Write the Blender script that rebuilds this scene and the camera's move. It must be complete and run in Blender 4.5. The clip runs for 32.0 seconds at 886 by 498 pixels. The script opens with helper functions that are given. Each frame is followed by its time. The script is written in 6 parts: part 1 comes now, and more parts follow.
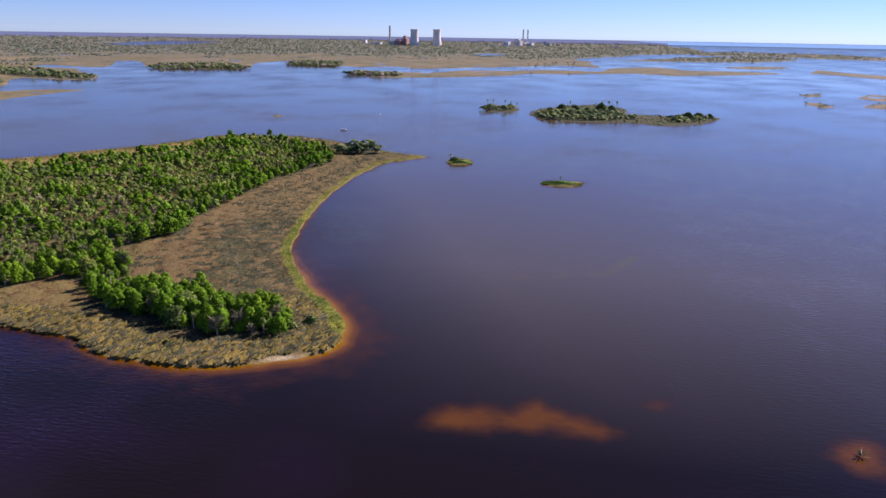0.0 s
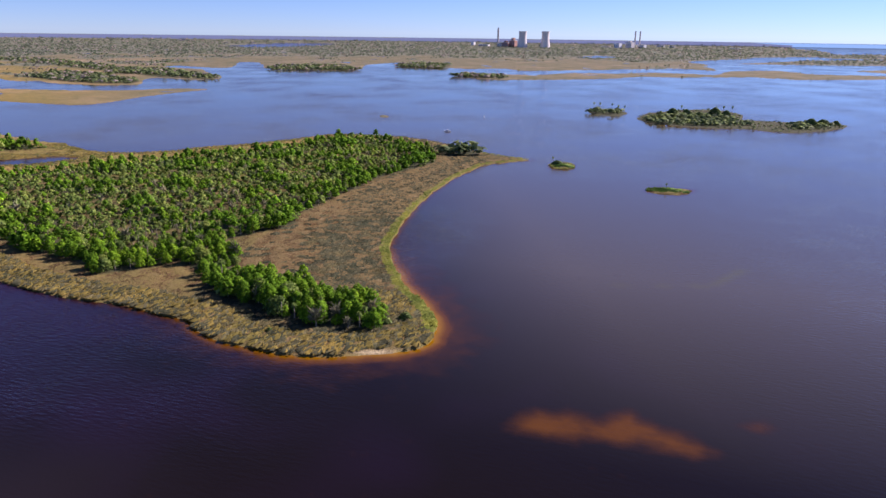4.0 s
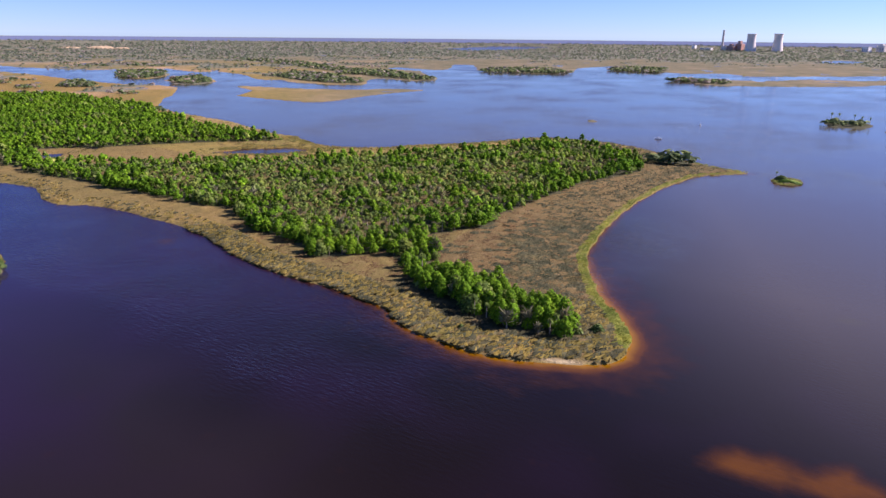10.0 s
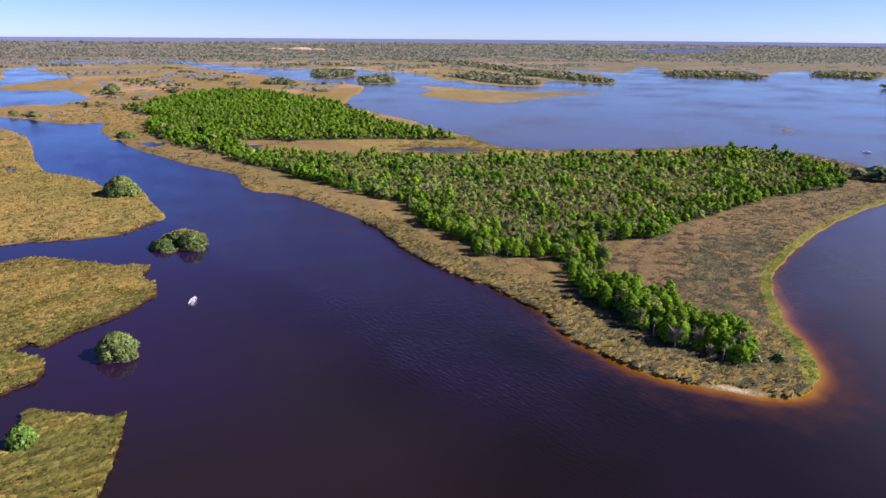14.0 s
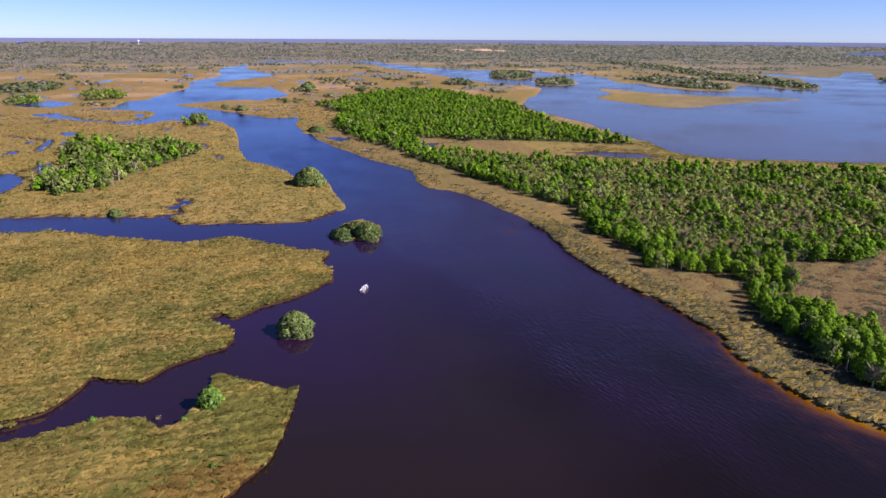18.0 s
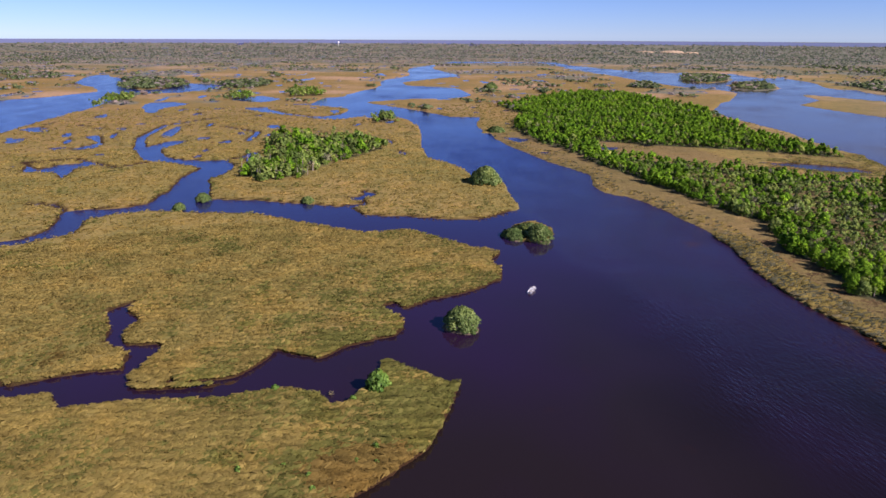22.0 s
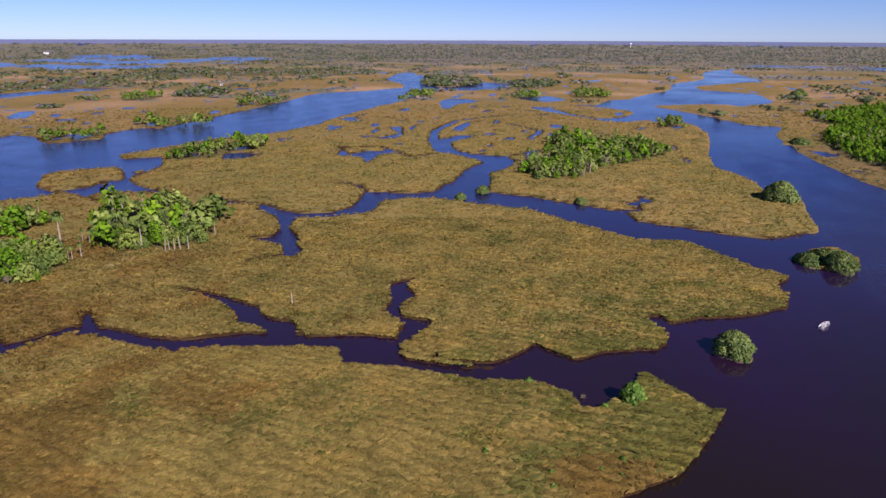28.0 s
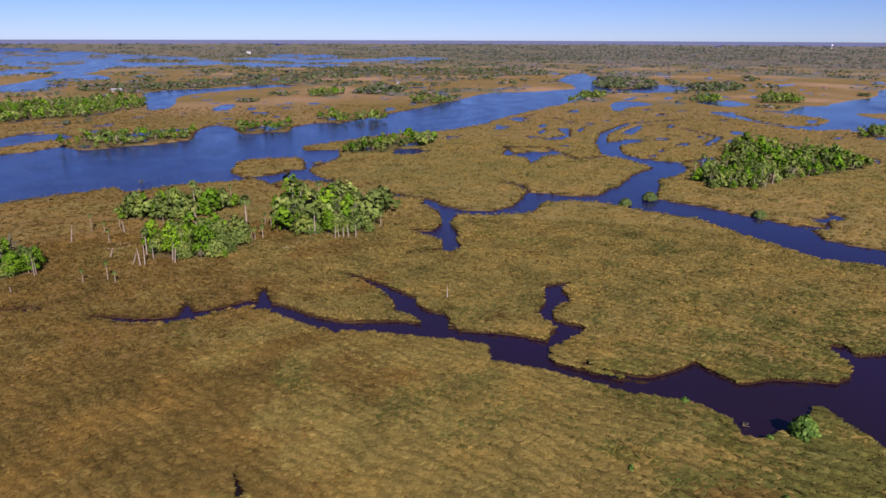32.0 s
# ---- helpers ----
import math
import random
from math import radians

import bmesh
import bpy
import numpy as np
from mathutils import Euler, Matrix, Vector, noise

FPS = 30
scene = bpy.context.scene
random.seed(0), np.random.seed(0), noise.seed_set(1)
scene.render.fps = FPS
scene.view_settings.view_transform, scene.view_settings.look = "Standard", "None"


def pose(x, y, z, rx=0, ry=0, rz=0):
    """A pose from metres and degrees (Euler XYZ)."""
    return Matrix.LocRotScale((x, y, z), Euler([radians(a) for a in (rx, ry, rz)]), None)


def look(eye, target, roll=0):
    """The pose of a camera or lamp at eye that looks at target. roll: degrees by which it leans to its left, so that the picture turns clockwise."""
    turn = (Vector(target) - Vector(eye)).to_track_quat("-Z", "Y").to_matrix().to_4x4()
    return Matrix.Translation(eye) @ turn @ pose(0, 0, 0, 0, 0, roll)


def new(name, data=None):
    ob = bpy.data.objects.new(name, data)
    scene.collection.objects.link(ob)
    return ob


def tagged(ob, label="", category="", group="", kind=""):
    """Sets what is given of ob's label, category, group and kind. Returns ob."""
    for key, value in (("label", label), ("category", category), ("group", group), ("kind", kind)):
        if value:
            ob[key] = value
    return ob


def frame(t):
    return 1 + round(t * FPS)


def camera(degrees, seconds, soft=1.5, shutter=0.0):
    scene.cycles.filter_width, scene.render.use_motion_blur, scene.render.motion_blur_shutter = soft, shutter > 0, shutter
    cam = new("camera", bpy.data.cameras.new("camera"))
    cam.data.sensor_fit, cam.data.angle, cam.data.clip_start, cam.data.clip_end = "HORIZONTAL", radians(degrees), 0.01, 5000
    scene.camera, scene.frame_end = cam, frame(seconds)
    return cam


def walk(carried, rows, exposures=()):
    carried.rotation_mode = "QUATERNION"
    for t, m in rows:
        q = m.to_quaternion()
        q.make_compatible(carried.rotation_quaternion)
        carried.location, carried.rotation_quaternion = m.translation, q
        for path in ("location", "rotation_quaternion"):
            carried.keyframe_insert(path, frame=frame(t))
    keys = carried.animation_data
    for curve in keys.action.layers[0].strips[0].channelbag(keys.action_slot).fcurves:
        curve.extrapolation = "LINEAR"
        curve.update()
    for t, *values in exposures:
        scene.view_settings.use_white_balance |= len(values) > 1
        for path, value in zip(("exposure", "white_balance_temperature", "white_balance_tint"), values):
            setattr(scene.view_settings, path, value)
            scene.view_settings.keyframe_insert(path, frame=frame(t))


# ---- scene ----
cam = camera(65.8, 32.0)
# seconds, place, heading, tilt and lean of a hovering drone that pans to its left
PATH = [
    (0.0, 1.36, -1.43, 89.93, 8.19, -17.48, -0.91),
    (0.5, 1.69, -1.56, 89.96, 9.12, -17.47, -0.89),
    (1.0, 1.98, -1.66, 89.98, 10.06, -17.47, -0.87),
    (1.5, 2.21, -1.73, 90.00, 11.06, -17.46, -0.85),
    (2.0, 2.39, -1.76, 90.01, 12.17, -17.46, -0.83),
    (2.5, 2.54, -1.77, 90.03, 13.36, -17.45, -0.81),
    (3.0, 2.65, -1.76, 90.05, 14.53, -17.44, -0.79),
    (3.5, 2.72, -1.72, 90.06, 15.71, -17.44, -0.77),
    (5.5, 2.69, -1.40, 90.10, 20.59, -17.42, -0.69),
    (6.0, 2.62, -1.28, 90.11, 21.96, -17.41, -0.67),
    (6.5, 2.53, -1.16, 90.12, 23.35, -17.41, -0.66),
    (7.0, 2.43, -1.03, 90.12, 24.76, -17.40, -0.64),
    (7.5, 2.31, -0.90, 90.13, 26.21, -17.40, -0.62),
    (8.0, 2.17, -0.76, 90.13, 27.66, -17.39, -0.61),
    (8.5, 2.02, -0.62, 90.13, 29.18, -17.39, -0.59),
    (9.0, 1.87, -0.48, 90.13, 30.74, -17.38, -0.57),
    (9.5, 1.70, -0.33, 90.13, 32.30, -17.38, -0.56),
    (10.0, 1.53, -0.20, 90.13, 33.90, -17.37, -0.54),
    (10.5, 1.36, -0.06, 90.12, 35.59, -17.37, -0.53),
    (11.0, 1.18, 0.07, 90.12, 37.33, -17.36, -0.52),
    (11.5, 1.01, 0.20, 90.11, 39.15, -17.36, -0.50),
    (12.0, 0.83, 0.32, 90.10, 41.02, -17.35, -0.49),
    (12.5, 0.65, 0.43, 90.10, 42.89, -17.35, -0.47),
    (13.0, 0.48, 0.54, 90.09, 44.70, -17.34, -0.46),
    (13.5, 0.31, 0.63, 90.08, 46.49, -17.34, -0.45),
    (14.0, 0.14, 0.72, 90.06, 48.26, -17.34, -0.44),
    (14.5, -0.02, 0.80, 90.05, 50.04, -17.33, -0.42),
    (16.5, -0.59, 1.01, 89.98, 57.23, -17.32, -0.38),
    (17.0, -0.71, 1.04, 89.96, 59.02, -17.31, -0.37),
    (17.5, -0.83, 1.06, 89.94, 60.84, -17.31, -0.36),
    (18.0, -0.93, 1.06, 89.92, 62.67, -17.31, -0.35),
    (18.5, -1.03, 1.06, 89.89, 64.51, -17.30, -0.34),
    (19.0, -1.12, 1.05, 89.87, 66.38, -17.30, -0.33),
    (19.5, -1.20, 1.03, 89.84, 68.21, -17.30, -0.32),
    (20.0, -1.27, 0.99, 89.81, 70.07, -17.29, -0.31),
    (20.5, -1.33, 0.96, 89.79, 71.90, -17.29, -0.30),
    (21.0, -1.39, 0.91, 89.75, 73.71, -17.29, -0.29),
    (21.5, -1.44, 0.86, 89.72, 75.58, -17.28, -0.29),
    (22.0, -1.48, 0.80, 89.69, 77.44, -17.28, -0.28),
    (22.5, -1.51, 0.73, 89.66, 79.33, -17.28, -0.27),
    (23.0, -1.54, 0.67, 89.62, 81.20, -17.28, -0.27),
    (23.5, -1.57, 0.60, 89.58, 83.07, -17.27, -0.26),
    (24.0, -1.59, 0.53, 89.55, 84.96, -17.27, -0.25),
    (24.5, -1.61, 0.45, 89.51, 86.86, -17.27, -0.25),
    (25.0, -1.63, 0.38, 89.47, 88.93, -17.27, -0.24),
    (25.5, -1.65, 0.32, 89.43, 91.19, -17.26, -0.24),
    (26.0, -1.67, 0.26, 89.38, 93.43, -17.26, -0.23),
    (26.5, -1.69, 0.20, 89.34, 95.51, -17.26, -0.23),
    (28.5, -1.85, 0.08, 89.15, 102.07, -17.25, -0.22),
    (29.0, -1.91, 0.08, 89.10, 103.79, -17.25, -0.21),
    (29.5, -1.99, 0.10, 89.05, 105.53, -17.25, -0.21),
    (30.0, -2.09, 0.15, 89.00, 107.29, -17.25, -0.21),
    (30.5, -2.20, 0.21, 88.94, 109.07, -17.24, -0.21),
    (31.0, -2.33, 0.30, 88.89, 110.84, -17.24, -0.21),
    (31.5, -2.49, 0.42, 88.83, 112.60, -17.24, -0.20),
    (32.0, -2.67, 0.57, 88.77, 114.35, -17.24, -0.20),
]
walk(cam, [(t, pose(x, y, z, 90 + tilt, 0, turn) @ pose(0, 0, 0, 0, 0, -lean)) for t, x, y, z, turn, tilt, lean in PATH],
     [(0.0, 0.62, 5830.0, 35.0), (6.0, 0.75, 5830.0, 35.0), (13.0, 0.86, 5830.0, 35.0), (20.0, 0.62, 5830.0, 35.0), (26.0, 0.40, 5830.0, 35.0), (32.0, 0.20, 5830.0, 35.0)])

# ---- sky and sun ----
SUN_TURN, SUN_HEIGHT = -47.0, 35.0
world = bpy.data.worlds.new("sky")
scene.world = world
world.use_nodes = True
wn = world.node_tree.nodes
sky = wn.new("ShaderNodeTexSky")
sky.sky_type, sky.sun_disc = "NISHITA", False
sky.sun_elevation, sky.sun_rotation = radians(SUN_HEIGHT), radians(-SUN_TURN)
sky.air_density, sky.dust_density, sky.ozone_density = 0.8, 0.0, 5.0
sky.altitude = 1200.0
tint = wn.new("ShaderNodeMix")
tint.data_type, tint.blend_type = "RGBA", "MULTIPLY"
tint.inputs[0].default_value, tint.inputs[7].default_value = 1.0, (0.85, 0.97, 1.14, 1)
world.node_tree.links.new(sky.outputs[0], tint.inputs[6])
world.node_tree.links.new(tint.outputs[2], wn["Background"].inputs["Color"])
wn["Background"].inputs["Strength"].default_value = 0.063
sun = new("sun", bpy.data.lights.new("sun", "SUN"))
sun.data.energy, sun.data.angle, sun.data.color = 5.0, radians(0.6), (1.0, 0.90, 0.74)
sun.matrix_world = look((300 * math.sin(radians(-SUN_TURN)), 300 * math.cos(radians(SUN_TURN)), 300 * math.tan(radians(SUN_HEIGHT))), (0, 0, 0))


# ---- materials ----
def material(name, rough=0.8, spec=0.3):
    m = bpy.data.materials.new(name)
    m.use_nodes = True
    b = m.node_tree.nodes["Principled BSDF"]
    b.inputs["Roughness"].default_value = rough
    b.inputs["Specular IOR Level"].default_value = spec
    return m, m.node_tree.nodes, m.node_tree.links, b


def node(nodes, kind, **values):
    n = nodes.new(kind)
    for key, value in values.items():
        n.inputs[key].default_value = value
    return n


def ramp(nodes, links, source, stops):
    n = nodes.new("ShaderNodeValToRGB")
    while len(n.color_ramp.elements) < len(stops):
        n.color_ramp.elements.new(0.5)
    for e, (at, colour) in zip(n.color_ramp.elements, stops):
        e.position, e.color = at, (*colour, 1)
    links.new(source, n.inputs[0])
    return n.outputs[0]


def mixed(nodes, links, a, b, factor, blend="MIX"):
    n = nodes.new("ShaderNodeMix")
    n.data_type, n.blend_type = "RGBA", blend
    for socket, value in ((n.inputs[6], a), (n.inputs[7], b), (n.inputs[0], factor)):
        if isinstance(value, (int, float)):
            socket.default_value = value
        elif isinstance(value, tuple):
            socket.default_value = (*value, 1)
        else:
            links.new(value, socket)
    return n.outputs[2]


def noise_tex(nodes, links, scale, detail=4, rough=0.55, stretch=None):
    n = node(nodes, "ShaderNodeTexNoise", Scale=scale, Detail=detail, Roughness=rough)
    c = nodes.new("ShaderNodeNewGeometry").outputs["Position"]
    if stretch:
        mp = nodes.new("ShaderNodeMapping")
        mp.inputs["Scale"].default_value, mp.inputs["Rotation"].default_value = stretch[0], (0, 0, radians(stretch[1]))
        links.new(c, mp.inputs["Vector"])
        c = mp.outputs[0]
    links.new(c, n.inputs["Vector"])
    return n.outputs["Fac"]


def attribute(nodes, name):
    n = nodes.new("ShaderNodeAttribute")
    n.attribute_name = name
    return n.outputs["Fac"]


def bump(nodes, links, b, height, strength, distance):
    n = node(nodes, "ShaderNodeBump", Strength=strength, Distance=distance)
    links.new(height, n.inputs["Height"])
    links.new(n.outputs[0], b.inputs["Normal"])


def plain(name, colour, rough=0.7, vary=0.25, scale=0.6):
    m, n, l, b = material(name, rough)
    f = noise_tex(n, l, scale)
    dark = tuple(c * (1 - vary) for c in colour)
    light = tuple(min(1, c * (1 + vary)) for c in colour)
    l.new(ramp(n, l, f, [(0.3, dark), (0.7, light)]), b.inputs["Base Color"])
    return m


def leafy(name, dark, mid, light, rough=0.6, through_leaf=0.25, patch=0.09, uneven=1.0, up=0.0, soft=1.6):
    """Foliage: tone varies from leaf to leaf, from tree to tree and over the wood; many small leaves shade as one round bough."""
    m, n, l, b = material(name, rough, 0.1)
    g = n.new("ShaderNodeNewGeometry")
    clump = ramp(n, l, g.outputs["Random Per Island"], [(0.0, dark), (0.55, mid), (1.0, light)])
    o = n.new("ShaderNodeObjectInfo")
    slow = noise_tex(n, l, patch, 3)
    tone = ramp(n, l, slow, [(0.33, (1 - 0.40 * uneven, 1 - 0.32 * uneven, 1 - 0.34 * uneven)), (0.5, (1, 1, 1)), (0.67, (1 + 0.35 * uneven, 1 + 0.2 * uneven, 1.0))])
    c = mixed(n, l, clump, tone, 1.0, "MULTIPLY")
    each = ramp(n, l, o.outputs["Random"], [(0.0, (0.8, 0.85, 0.8)), (1.0, (1.2, 1.15, 1.1))])
    c = mixed(n, l, c, each, 1.0, "MULTIPLY")
    own = n.new("ShaderNodeMapRange")
    for key, value in (("From Min", -1.0), ("From Max", 1.0), ("To Min", 0.45), ("To Max", 1.55)):
        own.inputs[key].default_value = value
    l.new(attribute(n, "tone"), own.inputs["Value"])
    c = mixed(n, l, c, own.outputs[0], 1.0, "MULTIPLY")
    l.new(c, b.inputs["Base Color"])
    turned = n.new("ShaderNodeVectorTransform")
    turned.vector_type, turned.convert_from, turned.convert_to = "VECTOR", "OBJECT", "WORLD"
    bough = n.new("ShaderNodeAttribute")
    bough.attribute_name = "round"
    l.new(bough.outputs["Vector"], turned.inputs[0])
    ease = n.new("ShaderNodeVectorMath")
    ease.operation = "MULTIPLY_ADD"
    l.new(turned.outputs[0], ease.inputs[0])
    ease.inputs[1].default_value = (soft, soft, soft)
    l.new(g.outputs["Normal"], ease.inputs[2])
    lift = n.new("ShaderNodeVectorMath")
    lift.operation = "ADD"
    l.new(ease.outputs[0], lift.inputs[0])
    lift.inputs[1].default_value = (0, 0, up)
    unit = n.new("ShaderNodeVectorMath")
    unit.operation = "NORMALIZE"
    l.new(lift.outputs[0], unit.inputs[0])
    l.new(unit.outputs[0], b.inputs["Normal"])
    t = n.new("ShaderNodeBsdfTranslucent")
    l.new(c, t.inputs["Color"])
    mix = n.new("ShaderNodeMixShader")
    mix.inputs[0].default_value = through_leaf
    l.new(b.outputs[0], mix.inputs[1])
    l.new(t.outputs[0], mix.inputs[2])
    l.new(mix.outputs[0], n["Material Output"].inputs["Surface"])
    return m


def ground_material():
    """Marsh: olive and straw rush with rusty patches; sand and salt flats inland; woodland floor under the trees,
    darkened for shade.
    """
    m, n, l, b = material("marsh_ground", 0.95, 0.1)
    big, mid_, fine = noise_tex(n, l, 0.006, 4), noise_tex(n, l, 0.05, 4), noise_tex(n, l, 0.9, 5, 0.7)
    rush = ramp(n, l, big, [(0.36, (0.21, 0.178, 0.050)), (0.5, (0.25, 0.196, 0.057)), (0.62, (0.285, 0.208, 0.066))])
    patch = ramp(n, l, mid_, [(0.3, (0.76, 0.83, 0.76)), (0.5, (1, 1, 1)), (0.72, (1.18, 1.06, 0.97))])
    c = mixed(n, l, rush, patch, 1.0, "MULTIPLY")
    straw = ramp(n, l, noise_tex(n, l, 0.004, 5), [(0.50, (0, 0, 0)), (0.64, (1, 1, 1))])
    far_ = attribute(n, "inland")
    s2 = mixed(n, l, (0, 0, 0), straw, far_)
    c = mixed(n, l, c, (0.46, 0.32, 0.17), s2)
    scrub = ramp(n, l, noise_tex(n, l, 0.014, 6, 0.7), [(0.38, (0.10, 0.115, 0.065)), (0.5, (0.155, 0.148, 0.09)), (0.64, (0.24, 0.20, 0.12))])
    c = mixed(n, l, c, scrub, attribute(n, "scrub"))
    gaps = ramp(n, l, noise_tex(n, l, 0.22, 4), [(0.42, (0.14, 0.094, 0.044)), (0.6, (0.175, 0.118, 0.057)), (0.74, (0.26, 0.185, 0.105))])
    c = mixed(n, l, c, mixed(n, l, c, (1.05, 1.02, 1.05), 1.0, "MULTIPLY"), far_)
    swell = ramp(n, l, noise_tex(n, l, 0.16, 4, 0.65), [(0.32, (0.78, 0.80, 0.78)), (0.5, (0.96, 0.96, 0.96)), (0.68, (1.10, 1.07, 1.0))])
    c = mixed(n, l, c, mixed(n, l, c, swell, 1.0, "MULTIPLY"), attribute(n, "open_marsh"))
    streak = ramp(n, l, noise_tex(n, l, 0.30, 4, 0.6, ((1.0, 0.22, 1), 14)), [(0.30, (0.80, 0.82, 0.76)), (0.5, (1.0, 1.0, 1.0)), (0.68, (1.16, 1.13, 1.10))])
    c = mixed(n, l, c, mixed(n, l, c, streak, 1.0, "MULTIPLY"), attribute(n, "rush_bed"))
    c = mixed(n, l, c, (0.22, 0.125, 0.04), attribute(n, "rusty"))
    c = mixed(n, l, c, mixed(n, l, c, (0.98, 1.0, 0.95), 1.0, "MULTIPLY"), attribute(n, "rush_bed"))
    field = mixed(n, l, c, gaps, 0.8)
    c = mixed(n, l, c, field, attribute(n, "spit"))
    c = mixed(n, l, c, (0.17, 0.18, 0.04), attribute(n, "fringe"))
    # woodland floor, its colour also darkened for the shade between crowns
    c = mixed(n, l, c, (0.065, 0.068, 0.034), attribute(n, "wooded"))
    # floor of the far woods, paled like their leaves to suggest haze
    c = mixed(n, l, c, ramp(n, l, noise_tex(n, l, 0.02, 5, 0.65), [(0.35, (0.125, 0.148, 0.092)), (0.65, (0.21, 0.197, 0.145))]), attribute(n, "hazed_backwood"))
    c = mixed(n, l, c, (0.045, 0.024, 0.010), attribute(n, "bank"))
    c = mixed(n, l, c, (0.56, 0.45, 0.26), attribute(n, "sandy"))
    grain = ramp(n, l, fine, [(0.25, (0.62, 0.64, 0.60)), (0.5, (1, 1, 1)), (0.75, (1.3, 1.27, 1.2))])
    c = mixed(n, l, c, grain, 1.0, "MULTIPLY")
    l.new(c, b.inputs["Base Color"])
    bump(n, l, b, fine, 0.8, 0.6)
    return m


def water_material():
    """Tea-coloured tidal water: near black where deep, rusty over sand, smooth in the lee and ruffled by the wind
    elsewhere; violet and blue sky reflection is mixed into the base colour.
    """
    m, n, l, b = material("tannin_water", 0.1, 0.5)
    b.inputs["IOR"].default_value = 1.33
    shallow, silt, wind = attribute(n, "shallow"), attribute(n, "silt"), attribute(n, "wind")
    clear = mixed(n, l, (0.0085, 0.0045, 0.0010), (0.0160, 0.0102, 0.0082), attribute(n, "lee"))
    # violet here is reflected sky put into the base colour, then silt
    deep = mixed(n, l, mixed(n, l, clear, (0.0205, 0.0082, 0.0265), attribute(n, "violet_sheen")), (0.083, 0.067, 0.046), silt)
    # blue sky reflection on the farther rivers, as base colour
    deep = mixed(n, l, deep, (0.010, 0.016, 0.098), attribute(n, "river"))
    deep = mixed(n, l, deep, (0.10, 0.088, 0.02), attribute(n, "weed"))
    f = noise_tex(n, l, 0.12, 5)
    wob = n.new("ShaderNodeMath")
    wob.operation = "MULTIPLY_ADD"
    l.new(f, wob.inputs[0])
    wob.inputs[1].default_value = 0.35
    l.new(shallow, wob.inputs[2])
    sub = n.new("ShaderNodeMath")
    sub.operation = "SUBTRACT"
    l.new(wob.outputs[0], sub.inputs[0])
    sub.inputs[1].default_value = 0.175
    tea = n.new("ShaderNodeValToRGB")
    tea.color_ramp.elements[0].position, tea.color_ramp.elements[0].color = 0.05, (0, 0, 0, 1)
    tea.color_ramp.elements[1].position, tea.color_ramp.elements[1].color = 0.38, (1, 1, 1, 1)
    l.new(sub.outputs[0], tea.inputs[0])
    bed = ramp(n, l, sub.outputs[0], [(0.0, (0.024, 0.007, 0.001)), (0.5, (0.112, 0.040, 0.0)), (0.95, (0.32, 0.15, 0.0))])
    l.new(mixed(n, l, deep, bed, tea.outputs[0]), b.inputs["Base Color"])
    gloss = n.new("ShaderNodeMapRange")
    for key, value in (("To Min", 0.07), ("To Max", 0.26)):
        gloss.inputs[key].default_value = value
    l.new(wind, gloss.inputs["Value"])
    l.new(gloss.outputs[0], b.inputs["Roughness"])
    b.inputs["Specular Tint"].default_value = (0.60, 0.75, 1.0, 1)
    ripple = noise_tex(n, l, 0.75, 2, 0.55, ((0.40, 1.35, 1), 35))
    gust = noise_tex(n, l, 0.03, 3)
    h = n.new("ShaderNodeMath")
    h.operation = "MULTIPLY"
    l.new(ripple, h.inputs[0])
    l.new(gust, h.inputs[1])
    k = node(n, "ShaderNodeBump", Distance=0.9)
    l.new(h.outputs[0], k.inputs["Height"])
    l.new(attribute(n, "ruffle"), k.inputs["Strength"])
    l.new(k.outputs[0], b.inputs["Normal"])
    return m


GROUND, WATER = ground_material(), water_material()
LEAF = leafy("broad_leaves", (0.062, 0.142, 0.006), (0.132, 0.265, 0.009), (0.20, 0.345, 0.014), 0.8, 0.14, 0.03, 0.8)
OAK = leafy("oak_leaves", (0.10, 0.155, 0.028), (0.17, 0.24, 0.048), (0.26, 0.33, 0.085), 0.8, 0.2)
GREEN_BUSH = leafy("green_bush_leaves", (0.06, 0.13, 0.02), (0.14, 0.26, 0.04), (0.26, 0.40, 0.08), 0.5, 0.25)
UNDERWOOD = leafy("underwood_leaves", (0.07, 0.115, 0.018), (0.115, 0.17, 0.03), (0.18, 0.23, 0.055), 0.7, 0.15)
PALM = leafy("palm_fronds", (0.10, 0.16, 0.032), (0.168, 0.238, 0.052), (0.25, 0.318, 0.09), 0.7, 0.25)
GREY = leafy("bare_twigs", (0.13, 0.135, 0.072), (0.20, 0.196, 0.112), (0.29, 0.27, 0.165), 0.8, 0.2)
MANGROVE = leafy("mangrove_leaves", (0.06, 0.10, 0.024), (0.125, 0.185, 0.048), (0.23, 0.295, 0.095), 0.65, 0.2)
# far foliage, its green greyed and lightened to stand in for haze
HAZED_LEAF = leafy("hazed_far_leaves", (0.135, 0.172, 0.115), (0.162, 0.20, 0.135), (0.19, 0.226, 0.155), 0.85, 0.55, 0.012, 0.7, 1.6)
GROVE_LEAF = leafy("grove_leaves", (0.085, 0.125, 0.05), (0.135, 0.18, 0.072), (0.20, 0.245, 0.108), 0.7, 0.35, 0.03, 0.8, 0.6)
# leafless grey-brown trees, the colour also lightened for haze
HAZED_WINTER = leafy("winter_woods", (0.27, 0.245, 0.225), (0.305, 0.275, 0.25), (0.34, 0.305, 0.275), 0.85, 0.55, 0.01, 0.7, 1.6)
BARK = plain("bark", (0.14, 0.11, 0.085))
PALM_BARK = plain("palm_trunk", (0.34, 0.28, 0.21))
